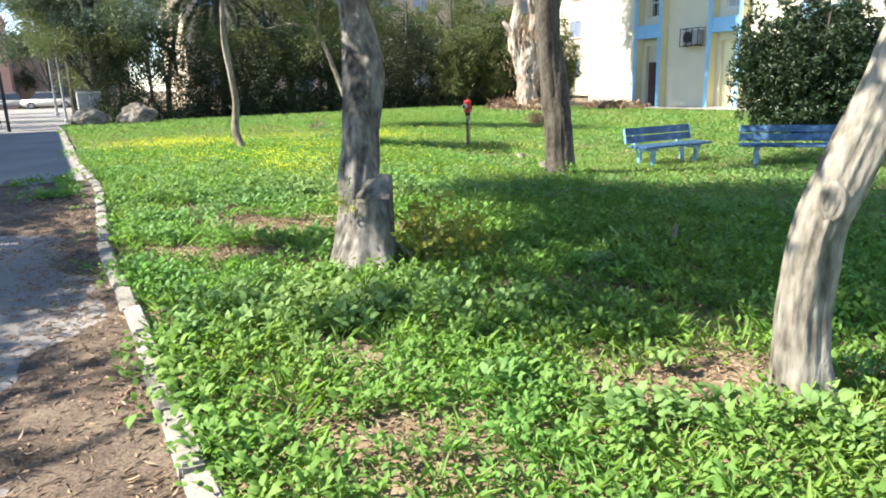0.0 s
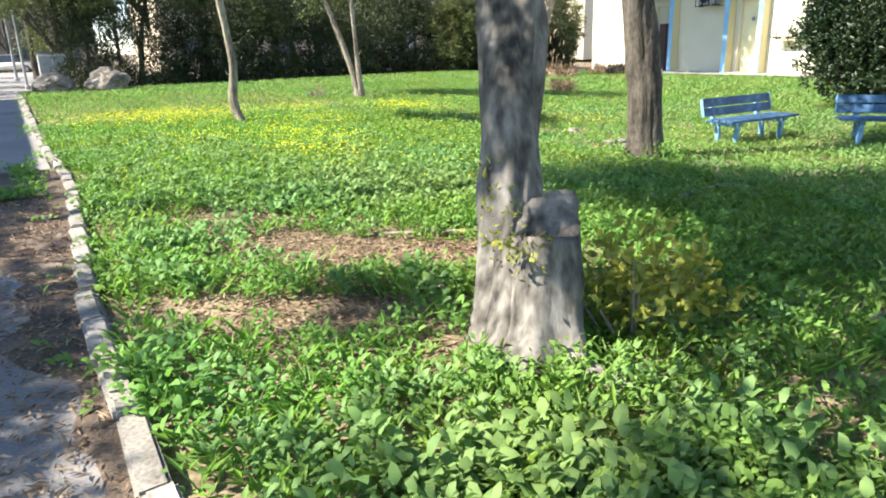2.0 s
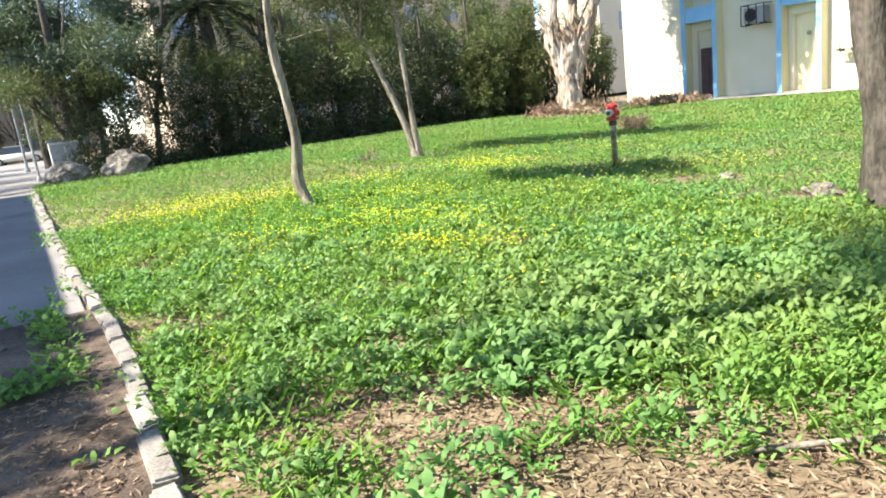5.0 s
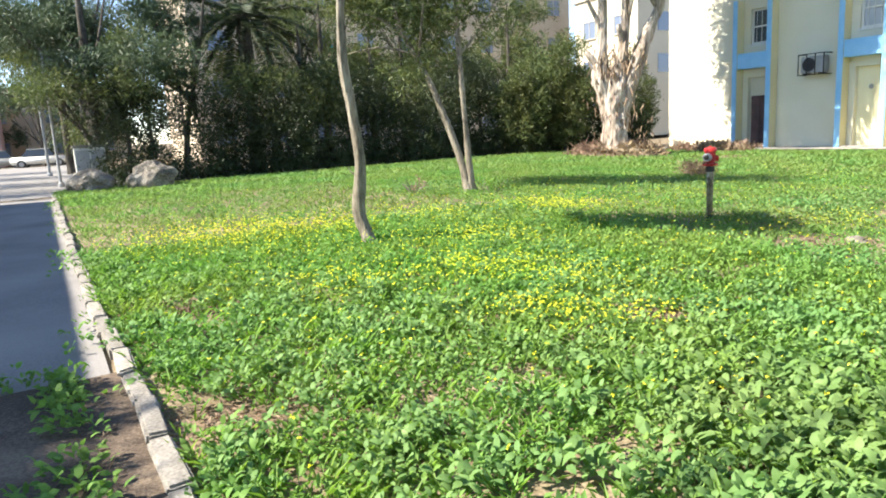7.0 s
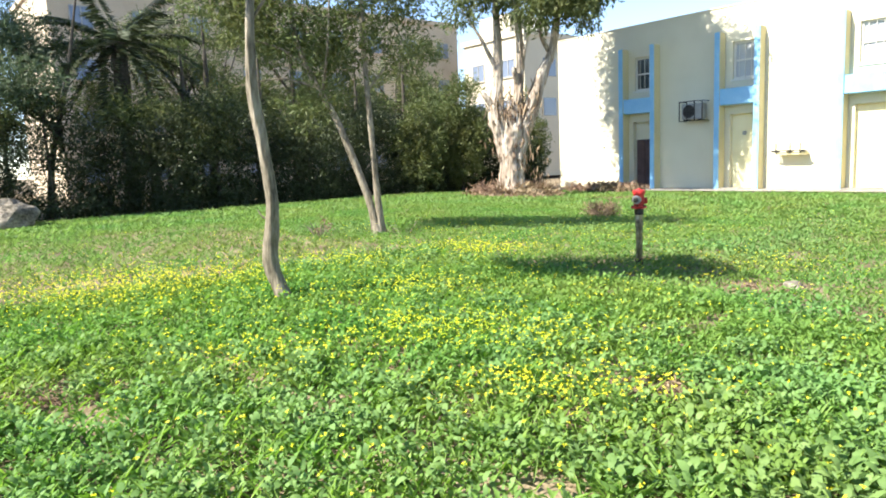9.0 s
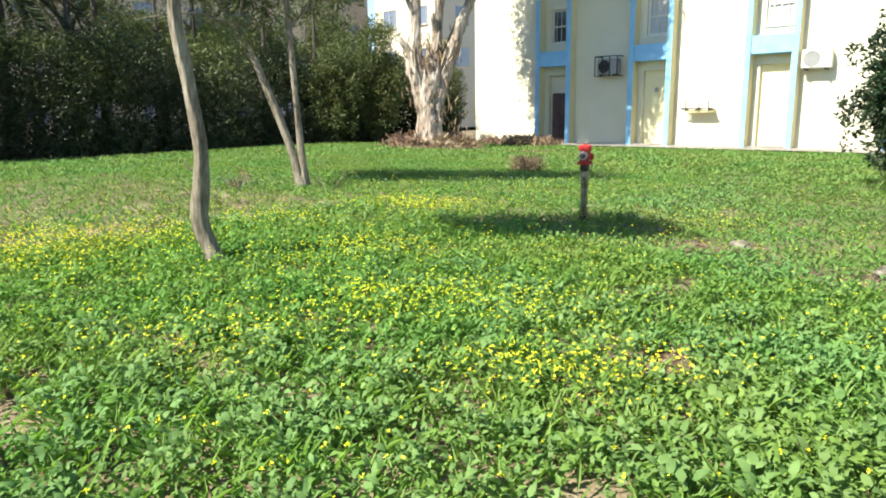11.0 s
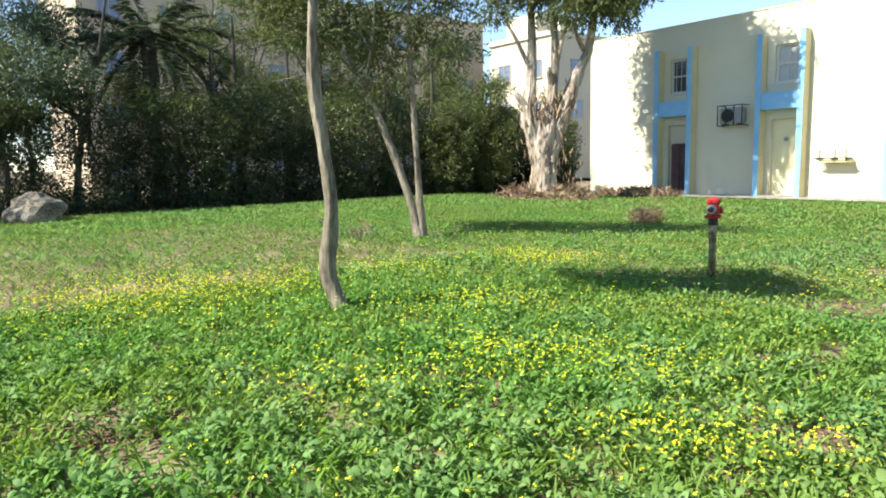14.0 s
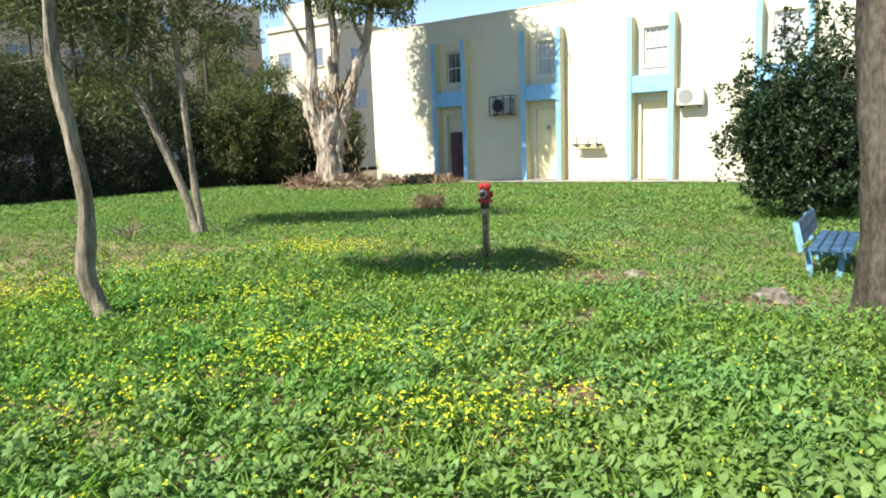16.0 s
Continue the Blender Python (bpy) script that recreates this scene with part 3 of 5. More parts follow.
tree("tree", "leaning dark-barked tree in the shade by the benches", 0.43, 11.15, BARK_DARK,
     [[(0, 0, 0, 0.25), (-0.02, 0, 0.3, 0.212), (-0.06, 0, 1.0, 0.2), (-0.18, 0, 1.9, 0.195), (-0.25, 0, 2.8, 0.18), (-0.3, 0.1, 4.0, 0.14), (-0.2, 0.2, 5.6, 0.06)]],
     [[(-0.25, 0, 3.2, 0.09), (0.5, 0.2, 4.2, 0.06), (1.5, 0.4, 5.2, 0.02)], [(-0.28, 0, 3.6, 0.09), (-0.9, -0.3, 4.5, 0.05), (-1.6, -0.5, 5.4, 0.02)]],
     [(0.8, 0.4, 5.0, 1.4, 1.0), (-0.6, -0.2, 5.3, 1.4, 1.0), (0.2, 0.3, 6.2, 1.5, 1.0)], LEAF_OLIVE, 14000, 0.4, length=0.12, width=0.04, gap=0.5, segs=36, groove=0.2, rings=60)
big = tree("tree", "stout grey-barked tree with a sawn-off second trunk", -1.0, 4.95, BARK_GREY,
     [[(0, 0.08, 0, 0.185), (-0.03, 0.2, 0.3, 0.16), (-0.062, 0.34, 0.6, 0.15), (-0.066, 0.44, 0.9, 0.147), (-0.07, 0.54, 1.2, 0.147), (-0.078, 0.66, 1.5, 0.142), (-0.19, 0.83, 2.0, 0.125), (-0.32, 0.97, 2.6, 0.1), (-0.2, 1.0, 4.0, 0.07), (0, 1.0, 5.5, 0.03)]],
     [[(-0.2, 0.9, 2.6, 0.07), (0.5, 0.3, 3.5, 0.05), (1.4, -0.6, 4.4, 0.02)], [(-0.2, 0.9, 2.8, 0.07), (-0.8, -0.3, 3.6, 0.05), (-1.0, -1.7, 4.2, 0.02)], [(-0.2, 0.9, 3.4, 0.05), (-0.4, 0.9, 4.3, 0.04), (-0.3, 1.7, 5.0, 0.015)]],
     [(0.9, 0.5, 4.3, 1.5, 0.9), (-1.0, -0.5, 4.4, 1.5, 0.9), (0.1, 1.0, 5.0, 1.6, 1.0), (0.8, -1.0, 4.8, 1.4, 0.9), (2.0, 1.4, 4.6, 1.4, 0.8), (-0.5, -1.7, 4.1, 1.2, 0.6), (0.7, -1.9, 4.2, 1.2, 0.7), (1.8, -1.4, 4.4, 1.2, 0.7), (0.3, -0.5, 3.5, 1.4, 0.6), (-1.0, -1.6, 3.3, 0.9, 0.5), (-1.7, -2.3, 3.4, 0.6, 0.35), (-1.6, -1.1, 3.5, 0.9, 0.5), (-1.2, 0.8, 3.7, 1.4, 0.6), (1.3, 0.3, 3.6, 1.4, 0.6), (-0.7, 2.1, 4.0, 1.5, 0.7), (0.9, 2.2, 4.2, 1.5, 0.7), (-1.3, 0.2, 4.7, 1.3, 0.6)], LEAF_OLIVE, 66000, 0.6, rough=0.12, length=0.14, width=0.06, gap=0.3, segs=44, lobes=6, groove=0.16, rings=70)
v, f = limb_mesh([(0.09, -0.07, -0.04, 0.215), (0.1, 0.0, 0.15, 0.165), (0.105, 0.06, 0.35, 0.155), (0.105, 0.11, 0.56, 0.145)], 18, 24, 0.1, 0.5, 5, 3, groove=0.12)
v[-24:, 2] += 1.25 * (v[-24:, 1] - 0.11) + 0.3 * (v[-24:, 0] - 0.105)
sheet("sawn_trunk", v, f, BARK_GREY, big, "sawn-off second trunk", smooth=True)
top = [tuple(q) for q in v[-24:]]
bm = bmesh.new()
bm.faces.new([bm.verts.new(q) for q in top])
part("cut_face", bm, BARK_GREY, big, "greyed cut wood")
for r in ([(0.15, -0.1, 0.08, 0.07), (0.36, -0.3, 0.04, 0.042), (0.65, -0.62, 0.02, 0.024), (1.0, -1.05, 0.015, 0.017), (1.4, -1.5, 0.0, 0.01)], [(-0.1, -0.12, 0.05, 0.05), (-0.3, -0.3, 0.0, 0.03), (-0.5, -0.4, -0.04, 0.015)]):
    v, f = limb_mesh(r, 14, 8, 0.2)
    sheet("root", v, f, BARK_GREY, big, smooth=True)
near_tree = tree("tree", "leaning pale tree with deep grooved bark", 1.49, 3.25, BARK_CREAM,
     [[(0, 0, 0, 0.125), (-0.03, 0, 0.28, 0.108), (-0.035, 0, 0.52, 0.1), (-0.01, 0, 0.77, 0.098), (0.07, 0.0, 1.0, 0.104), (0.16, 0, 1.26, 0.095), (0.24, 0, 1.5, 0.095), (0.35, 0.05, 1.8, 0.09), (0.7, 0.1, 2.6, 0.08), (1.1, 0.2, 3.8, 0.04)]],
     [[(0.6, 0.1, 2.3, 0.06), (0.3, 0.5, 3.2, 0.04), (0.1, 0.9, 4.0, 0.015)]],
     [(1.2, 0.3, 4.1, 1.1, 0.7), (0.2, 0.9, 4.2, 0.9, 0.6), (1.8, -0.5, 4.0, 1.0, 0.6)], LEAF_OLIVE, 8000, 0.4, rough=0.11, length=0.12, width=0.045, gap=0.45, segs=56, lobes=4, groove=0.1, rings=90)
eucalyptus = tree("eucalyptus_tree", "huge old eucalyptus with peeling white bark", -1.25, 33.4, BARK_WHITE,
     [[(0, 0, 0, 0.72), (0, 0, 0.5, 0.53), (0.0, 0, 1.4, 0.47), (0.0, 0, 2.2, 0.5), (0.02, 0, 2.9, 0.48), (0.05, 0, 3.5, 0.25)],
      [(-0.15, 0, 1.5, 0.3), (-0.36, 0, 2.5, 0.36), (-0.56, 0, 3.4, 0.34), (-0.46, 0.1, 4.6, 0.2), (-0.42, 0.2, 6.0, 0.16), (-0.5, 0.3, 9.5, 0.1)],
      [(0.1, 0, 2.6, 0.3), (0.3, -0.1, 4.0, 0.21), (0.42, -0.1, 5.4, 0.15), (0.35, 0, 7.0, 0.13), (0.2, 0.2, 11, 0.05)],
      [(0.15, 0, 1.5, 0.3), (0.38, 0, 2.5, 0.36), (0.8, 0, 3.5, 0.32), (1.3, 0.1, 4.8, 0.22), (1.72, 0.2, 5.7, 0.17), (2.0, 0.3, 7.4, 0.13), (2.2, 0.4, 10.0, 0.05)]],
     [[(0.42, 0, 5.0, 0.1), (0.7, -0.3, 6.2, 0.07), (0.9, -0.6, 7.6, 0.02)], [(1.7, 0.2, 5.5, 0.12), (1.25, 0.1, 6.3, 0.07), (1.3, 0, 7.5, 0.02)], [(-0.42, 0.1, 4.8, 0.1), (-1.1, 0, 6.2, 0.06), (-1.9, -0.2, 7.4, 0.02)],
      [(0.3, 0, 4.2, 0.14), (0.15, -0.35, 4.8, 0.1), (0.1, -0.4, 5.0, 0.07)], [(-0.55, -0.1, 3.5, 0.16), (-0.95, -0.2, 3.9, 0.12), (-1.1, -0.2, 4.1, 0.09)]],
     [(-0.9, -0.2, 8.2, 1.3, 1.1), (0.3, 0.4, 9.2, 1.8, 1.5), (2.3, 0.3, 8.4, 1.6, 1.4), (0.5, -1.2, 10.3, 2.0, 1.4), (0.2, 0.4, 11.0, 2.0, 1.4), (1.8, 0.6, 11.2, 2.0, 1.4), (3.0, -0.2, 9.6, 1.5, 1.3), (0.9, 0.2, 12.6, 1.9, 1.0), (1.2, -1.4, 6.9, 1.2, 0.8), (2.0, -2.4, 7.2, 1.1, 0.9), (2.7, -2.9, 10.2, 1.5, 1.4), (1.6, -1.9, 7.8, 1.5, 1.1), (1.6, -2.0, 9.4, 1.7, 1.3), (2.2, -2.4, 11.0, 1.8, 1.3), (2.3, -2.7, 8.6, 1.2, 1.1), (1.2, -1.2, 12.4, 1.8, 1.2), (2.8, -0.6, 7.0, 0.7, 1.0), (2.9, -0.3, 7.8, 1.2, 1.0), (3.8, 0.1, 8.8, 1.4, 1.3), (3.6, 0.2, 10.6, 1.6, 1.3), (-1.9, -0.3, 7.2, 0.8, 0.8), (0.1, -0.4, 7.2, 0.8, 0.6)], LEAF_OLIVE, 100000, 0.5, rough=0.1, length=0.2, width=0.06, hang=0.8, gap=0.25, segs=44, shell=0.2, lobes=7, groove=0.3, rings=60)
n = 420
spot = np.column_stack([rng.normal(0.15, 0.5, n), rng.normal(-0.3, 0.18, n), np.concatenate([rng.normal(3.5, 0.45, n - 160), rng.uniform(0.2, 2.6, 160)])])
v, f = leaves(spot, unit(np.column_stack([rng.normal(0, 0.3, n), rng.normal(-0.1, 0.2, n), -np.ones(n)])), rng.uniform(0.15, 0.5, n), 0.05, 0.3)
tagged(sheet("loose_bark", v, f, DRY, eucalyptus), "brown shreds of hanging bark", kind="stuff")
knot = lathe([(0.012, 0.0), (0.03, 0.006), (0.05, 0.02), (0.064, 0.012), (0.072, -0.02)], 20, m=pose(0.0, -0.085, 0.9, 90, 0, -18) @ Matrix.Diagonal((0.75, 1.25, 1, 1)))
part("knot", knot, BARK_CREAM, near_tree, "ringed knot where a bough was cut", smooth=True)
# unseen trees, added on the far side of the path to throw shade on it
SHADE_STEP = 1 / math.tan(radians(SUN_ELEVATION))


def far_side_tree(x, y, falls, n, label="unseen slender tree with hanging leaves, added to shade the path", gap=0.3):
    """An added, unseen tree whose leafy boughs reach out towards the light's way; falls: where on the site their shade
    falls, with radius and height.
    """
    wx, wy = from_site(x, y)
    boughs, limbs = [], []
    for fx, fy, r, z in falls:
        bx, by = from_site(fx - 0.26 * SHADE_STEP * z - x, fy - 0.96 * SHADE_STEP * z - y)
        boughs.append((bx, by, z, r, r * 0.45))
        limbs.append([(0, 0.05, 2.8, 0.05), (bx * 0.5, by * 0.5, (2.8 + z) / 2 + 0.2, 0.03), (bx, by, z, 0.01)])
    tree("tree", label, wx, wy, BARK_PALE, [[(0, 0, 0, 0.15), (0.1, 0, 1.5, 0.12), (0, 0.1, 3.0, 0.1), (0.15, 0.1, 5.0, 0.04)]],
         limbs, boughs, LEAF_OLIVE, n, 0.4, length=0.2, width=0.045, hang=1.6, gap=gap, shell=0.05)


far_side_tree(-2.4, -5.6, [(-1.2, -0.9, 1.2, 4.8), (-3.4, -0.2, 0.9, 4.6), (-4.0, 1.4, 0.3, 6.2), (-3.3, 2.25, 0.4, 6.4), (-2.6, -1.4, 1.0, 4.8)], 9000)
far_side_tree(-6.3, -5.4, [(-4.9, -0.3, 1.1, 4.8), (-5.7, 0.3, 0.8, 4.6), (-5.2, 2.25, 0.42, 6.2), (-6.5, 0.6, 0.5, 4.8), (-5.0, -1.4, 1.0, 4.7), (-4.6, 3.5, 0.5, 6.4)], 13000)
far_side_tree(-8.6, -5.6, [(-7.3, -0.2, 1.0, 4.8), (-8.1, 0.3, 0.7, 4.7), (-7.4, -1.5, 1.0, 4.8)], 4200)
far_side_tree(-11.2, -5.7, [(-9.5, -0.35, 1.0, 5.0), (-9.2, 0.3, 0.6, 5.2), (-10.2, 0.3, 0.65, 5.0), (-9.9, -1.6, 1.1, 5.0), (-8.8, 0.3, 0.5, 5.0)], 26000, "unseen leafy tree added to shade the path", 0.05)
# out-of-view trees added only to dim the street with their shade
for x, y in ((-31, -4.2), (-37, -4.6), (-44, -4.4), (-52, -4.8)):
    far_side_tree(x, y, [(x + 1, 0.5, 2.2, 5.4), (x + 2.5, 2.6, 1.6, 6.2), (x - 1.2, -0.6, 1.8, 5.2)], 6000, "unseen tree added across the road to shade the street", 0.3)

# an added, unseen tree: its high crown shades the lawn, its trunk hardly does
wx, wy = from_site(-9.9, -6.3)
tree("tree", "unseen tall slender tree added to shade the lawn", wx, wy, BARK_PALE, [[(0, 0, 0, 0.13), (0.1, 0, 2.5, 0.09), (0, 0.1, 5.0, 0.07), (0.3, 0.3, 8.4, 0.045), (0.8, 0.4, 12.0, 0.02)]],
     [[(0.1, 0.2, 6.5, 0.06), (0.9, 0.6, 8.8, 0.04), (1.6, 1.0, 11.0, 0.01)], [(0.1, 0.2, 7.0, 0.06), (0.0, 0.9, 9.4, 0.03), (0.1, 1.3, 11.4, 0.01)]],
     [(1.3, 0.3, 10.8, 1.2, 0.8), (1.8, -0.2, 11.6, 1.2, 0.8), (0.6, 0.9, 11.6, 1.1, 0.7)], LEAF_OLIVE, 12000, 0.4, length=0.13, width=0.05, gap=0.35, shell=0.1)

# ---- hedge and the trees behind it ----
for i in range(14):
    x, y = from_site(-31.2 + 0.4 * math.sin(i * 2.3), 3.2 + 1.75 * i)
    z = float(rise(x, y))
    h = 3.5 + 0.7 * math.sin(i * 1.7 + 0.6)
    s = thing("hedge_shrub", "dense dark evergreen hedge shrub behind the lawn", "shrub", pose(x, y, z), group="hedge shrubs")
    v, f = limb_mesh([(0, 0, -0.02, 0.09), (0.1, 0, 0.8, 0.07), (0, 0.1, h * 0.7, 0.03)], 10, 8, 0.1)
    sheet("stem", v, f, BARK_DARK, s, smooth=True)
    crown("crown", [(0.2, 0.1, 0.25, 1.3, 0.3), (-0.3, -0.2, 0.3, 1.2, 0.35), (0.2, 0.1, 0.6, 1.35, 0.6), (0, 0, 1.2, 1.25, 1.05), (0.5, 0.2, h * 0.6, 1.1, 1.0), (-0.5, -0.2, h * 0.65, 1.0, 0.9), (0, 0, h * 0.85, 0.8, 0.7)], 5600 if i == 1 else 10500, LEAF_DARK, s, 0.11, 0.05, 0.0, 0.35)


def back_tree(x, y, h, r, leaf, n, label, bare=0.3, gap=0.6, hang=0.2, length=0.2, lean=0.0, thick=1.0):
    wx, wy = from_site(x, y)
    k = random.Random(int(x * 10 + y))
    limbs, blobs = [], []
    for j in range(7):
        a = j * 2.4 + k.random()
        d, zz = r * k.uniform(0.45, 1.0), h * k.uniform(bare + 0.15, 0.95)
        limbs.append([(lean * 0.4, 0, h * bare + 0.05 * h * j / 2, 0.07), (d * 0.5 * math.cos(a), d * 0.5 * math.sin(a), (h * bare + zz) / 2 + 0.3, 0.045), (d * math.cos(a), d * math.sin(a), zz, 0.012)])
        blobs.append((d * math.cos(a), d * math.sin(a), zz, r * k.uniform(0.35, 0.55), r * k.uniform(0.2, 0.35)))
    return tree("tree", label, wx, wy, BARK_DARK, [[(0, 0, 0, 0.22 * thick), (lean * 0.2, 0, h * 0.3, 0.17 * thick), (lean * 0.6, 0, h * 0.6, 0.12 * thick), (lean, 0, h, 0.03)]], limbs, blobs, leaf, n, 0.3, length=length, width=length * 0.22, hang=hang, gap=gap, shell=0.05, segs=10)


back_tree(-33.0, 2.5, 8.5, 3.0, LEAF_PINE, 22000, "tall feathery blue-green tree behind the boulders")
back_tree(-38.0, 2.6, 8.4, 4.2, LEAF_PINE, 18000, "spreading feathery tree over the street corner", bare=0.4)
back_tree(-35.5, 2.4, 9.5, 2.6, LEAF_PINE, 16000, "tall feathery blue-green tree behind the boulders")
back_tree(-34.5, 11.5, 7.5, 2.6, LEAF_OLIVE, 9000, "olive-green tree behind the hedge")
back_tree(-34.0, 15.0, 7.0, 2.4, LEAF_OLIVE, 9000, "olive-green tree behind the hedge")
back_tree(-33.5, 20.5, 6.0, 2.6, LEAF_OLIVE, 12000, "olive-green tree behind the hedge")
back_tree(-35.0, 25.0, 5.6, 2.6, LEAF_OLIVE, 9000, "olive-green tree behind the hedge")
for k, (x, y, h) in enumerate(((-33.2, 2.4, 5.0), (-33.8, 9.0, 5.2), (-33.0, 10.0, 5.6), (-33.4, 13.2, 5.8), (-33.0, 17.5, 5.4), (-33.2, 23.0, 4.6))):
    back_tree(x, y, h, 2.5, LEAF_DARK if k > 3 else LEAF_OLIVE, 14000, "dense shrubby tree rising behind the hedge", bare=0.2, gap=0.35, length=0.15)
for k in range(9):
    back_tree(-72 - 6 * (k % 3), -14 + 5 * k, 7 + k % 3, 3.6, LEAF_PINE, 3500, "distant street tree at the end of the road", bare=0.15, gap=0.2, length=0.4)
back_tree(-46.0, 2.0, 9.0, 3.5, LEAF_PINE, 9000, "distant feathery street tree")


def palm(x, y, h):
    wx, wy = from_site(x, y)
    p = thing("palm_tree", "shaggy dark palm tree behind the hedge", "palm", pose(wx, wy, float(rise(wx, wy))))
    v, f = limb_mesh([(0, 0, -0.05, 0.3), (0.05, 0, h * 0.5, 0.24), (0, 0, h, 0.26)], 24, 12, 0.15)
    sheet("trunk", v, f, BARK_DARK, p, smooth=True)
    for i in range(26):
        a, tilt = i * 2.39996, 0.9 - 1.7 * (i / 26)
        n = 30
        t = np.linspace(0, 1, n)
        L = 3.3
        rad = L * t * math.cos(tilt) * (1 - 0.15 * t)
        spine = np.stack([rad * math.cos(a), rad * math.sin(a), h + L * t * math.sin(tilt) - 1.1 * t ** 2], 1)
        c = np.repeat(spine[3:], 6, 0)
        side = np.array([-math.sin(a), math.cos(a), 0])
        sign = np.tile([1, -1, 1, -1, 1, -1], n - 3)[:, None]
        way = unit(side * sign + np.array([math.cos(a), math.sin(a), 0]) * 0.7 + np.array([0, 0, -0.35]) + rng.normal(size=c.shape) * 0.12)
        v, f = leaves(c, way, 0.5, 0.03)
        sheet("frond", v, f, LEAF_DARK, p)


palm(-33.4, 8.0, 5.9)
back_tree(-32.6, 5.2, 7.0, 1.6, LEAF_OLIVE, 2600, "sparse leaning tree before the sunlit wall", bare=0.3, gap=0.6, lean=1.6, thick=0.55)
for y, h in ((11.0, 8.5), (16.5, 8.0), (22.0, 7.5)):
    back_tree(-36.5, y, h, 2.4, LEAF_OLIVE, 7000, "slender wispy tree before the flats", bare=0.45, gap=0.5, lean=0.6, thick=0.6)

for x, y, h, leaf, n in ((0.1, 40.4, 5.0, LEAF_OLIVE, 13000), (-0.3, 38.2, 2.6, LEAF_DARK, 7000), (-3.2, 36.2, 5.2, LEAF_OLIVE, 15000), (-5.0, 35.2, 4.0, LEAF_OLIVE, 10000)):
    s = thing("shrub", "leafy olive-green shrub behind the eucalyptus", "shrub", pose(x, y, float(rise(x, y))), group="shrubs by the eucalyptus")
    v, f = limb_mesh([(0, 0, -0.02, 0.08), (0.1, 0, 0.8, 0.06), (0, 0.1, h * 0.7, 0.03)], 10, 8, 0.1)
    sheet("stem", v, f, BARK_DARK, s, smooth=True)
    crown("crown", [(0, 0, h * 0.3, 1.0, h * 0.25), (0.5, 0.1, h * 0.5, 0.8, h * 0.25), (-0.5, -0.1, h * 0.55, 0.8, h * 0.25), (0.1, 0, h * 0.8, 0.6, h * 0.2)], n, leaf, s, 0.14, 0.05, 0.1, 0.3)

# the great dark bush beyond the benches
tips = random.Random(3)
BUSH_TIPS = []
for across, deep, top in ((-1.2, 0.2, 3.2), (-0.85, -0.4, 3.7), (-0.4, 0.3, 3.6), (-0.05, -0.2, 4.2), (0.3, 0.1, 4.8), (0.65, -0.3, 4.4), (1.0, 0.3, 4.2), (1.35, -0.2, 3.4), (0.1, 0.7, 4.0), (0.5, -0.8, 3.5), (-0.6, -0.9, 3.0), (-1.5, -0.2, 2.5), (1.6, 0.3, 2.7)):
    steps = 6
    for k in range(steps):
        up = 1.5 + (top - 1.5) * k / (steps - 1)
        BUSH_TIPS.append((across * (0.75 + 0.06 * k) + tips.uniform(-0.1, 0.1), deep + tips.uniform(-0.1, 0.1), up, 0.5 * (1 - k / steps) + 0.07, 0.42 - 0.03 * k))
for k in range(26):
    ang, up = tips.uniform(0, 6.28), tips.uniform(0.6, 2.6)
    BUSH_TIPS.append((1.62 * math.cos(ang), 1.5 * math.sin(ang), up, tips.uniform(0.14, 0.28), tips.uniform(0.16, 0.3)))
bush = thing("large_bush", "large glossy dark green bush beyond the benches", "bush", pose(6.05, 17.72, float(rise(6.05, 17.72))))
for a in range(4):
    v, f = limb_mesh([(0.12 * math.cos(a * 1.6), 0.12 * math.sin(a * 1.6), -0.03, 0.07), (0.4 * math.cos(a * 1.6), 0.4 * math.sin(a * 1.6), 1.2, 0.05), (0.8 * math.cos(a * 1.6), 0.8 * math.sin(a * 1.6), 2.8, 0.02)], 10, 8, 0.1)
    sheet("stem", v, f, BARK_DARK, bush, smooth=True)
crown("crown", [(0, 0, 1.5, 1.2, 0.95), (-0.85, -0.3, 1.35, 0.8, 0.7), (0.9, -0.3, 1.35, 0.8, 0.7), (0.2, -0.5, 0.85, 1.1, 0.6), (-0.5, -0.4, 0.75, 1.0, 0.5), (0.8, -0.1, 0.8, 0.9, 0.55), (-0.5, 0.3, 2.1, 0.8, 0.7), (0.5, 0.2, 2.3, 0.8, 0.8)] + BUSH_TIPS, 60000, LEAF_BUSH, bush, 0.1, 0.045, 0.0, 0.35)


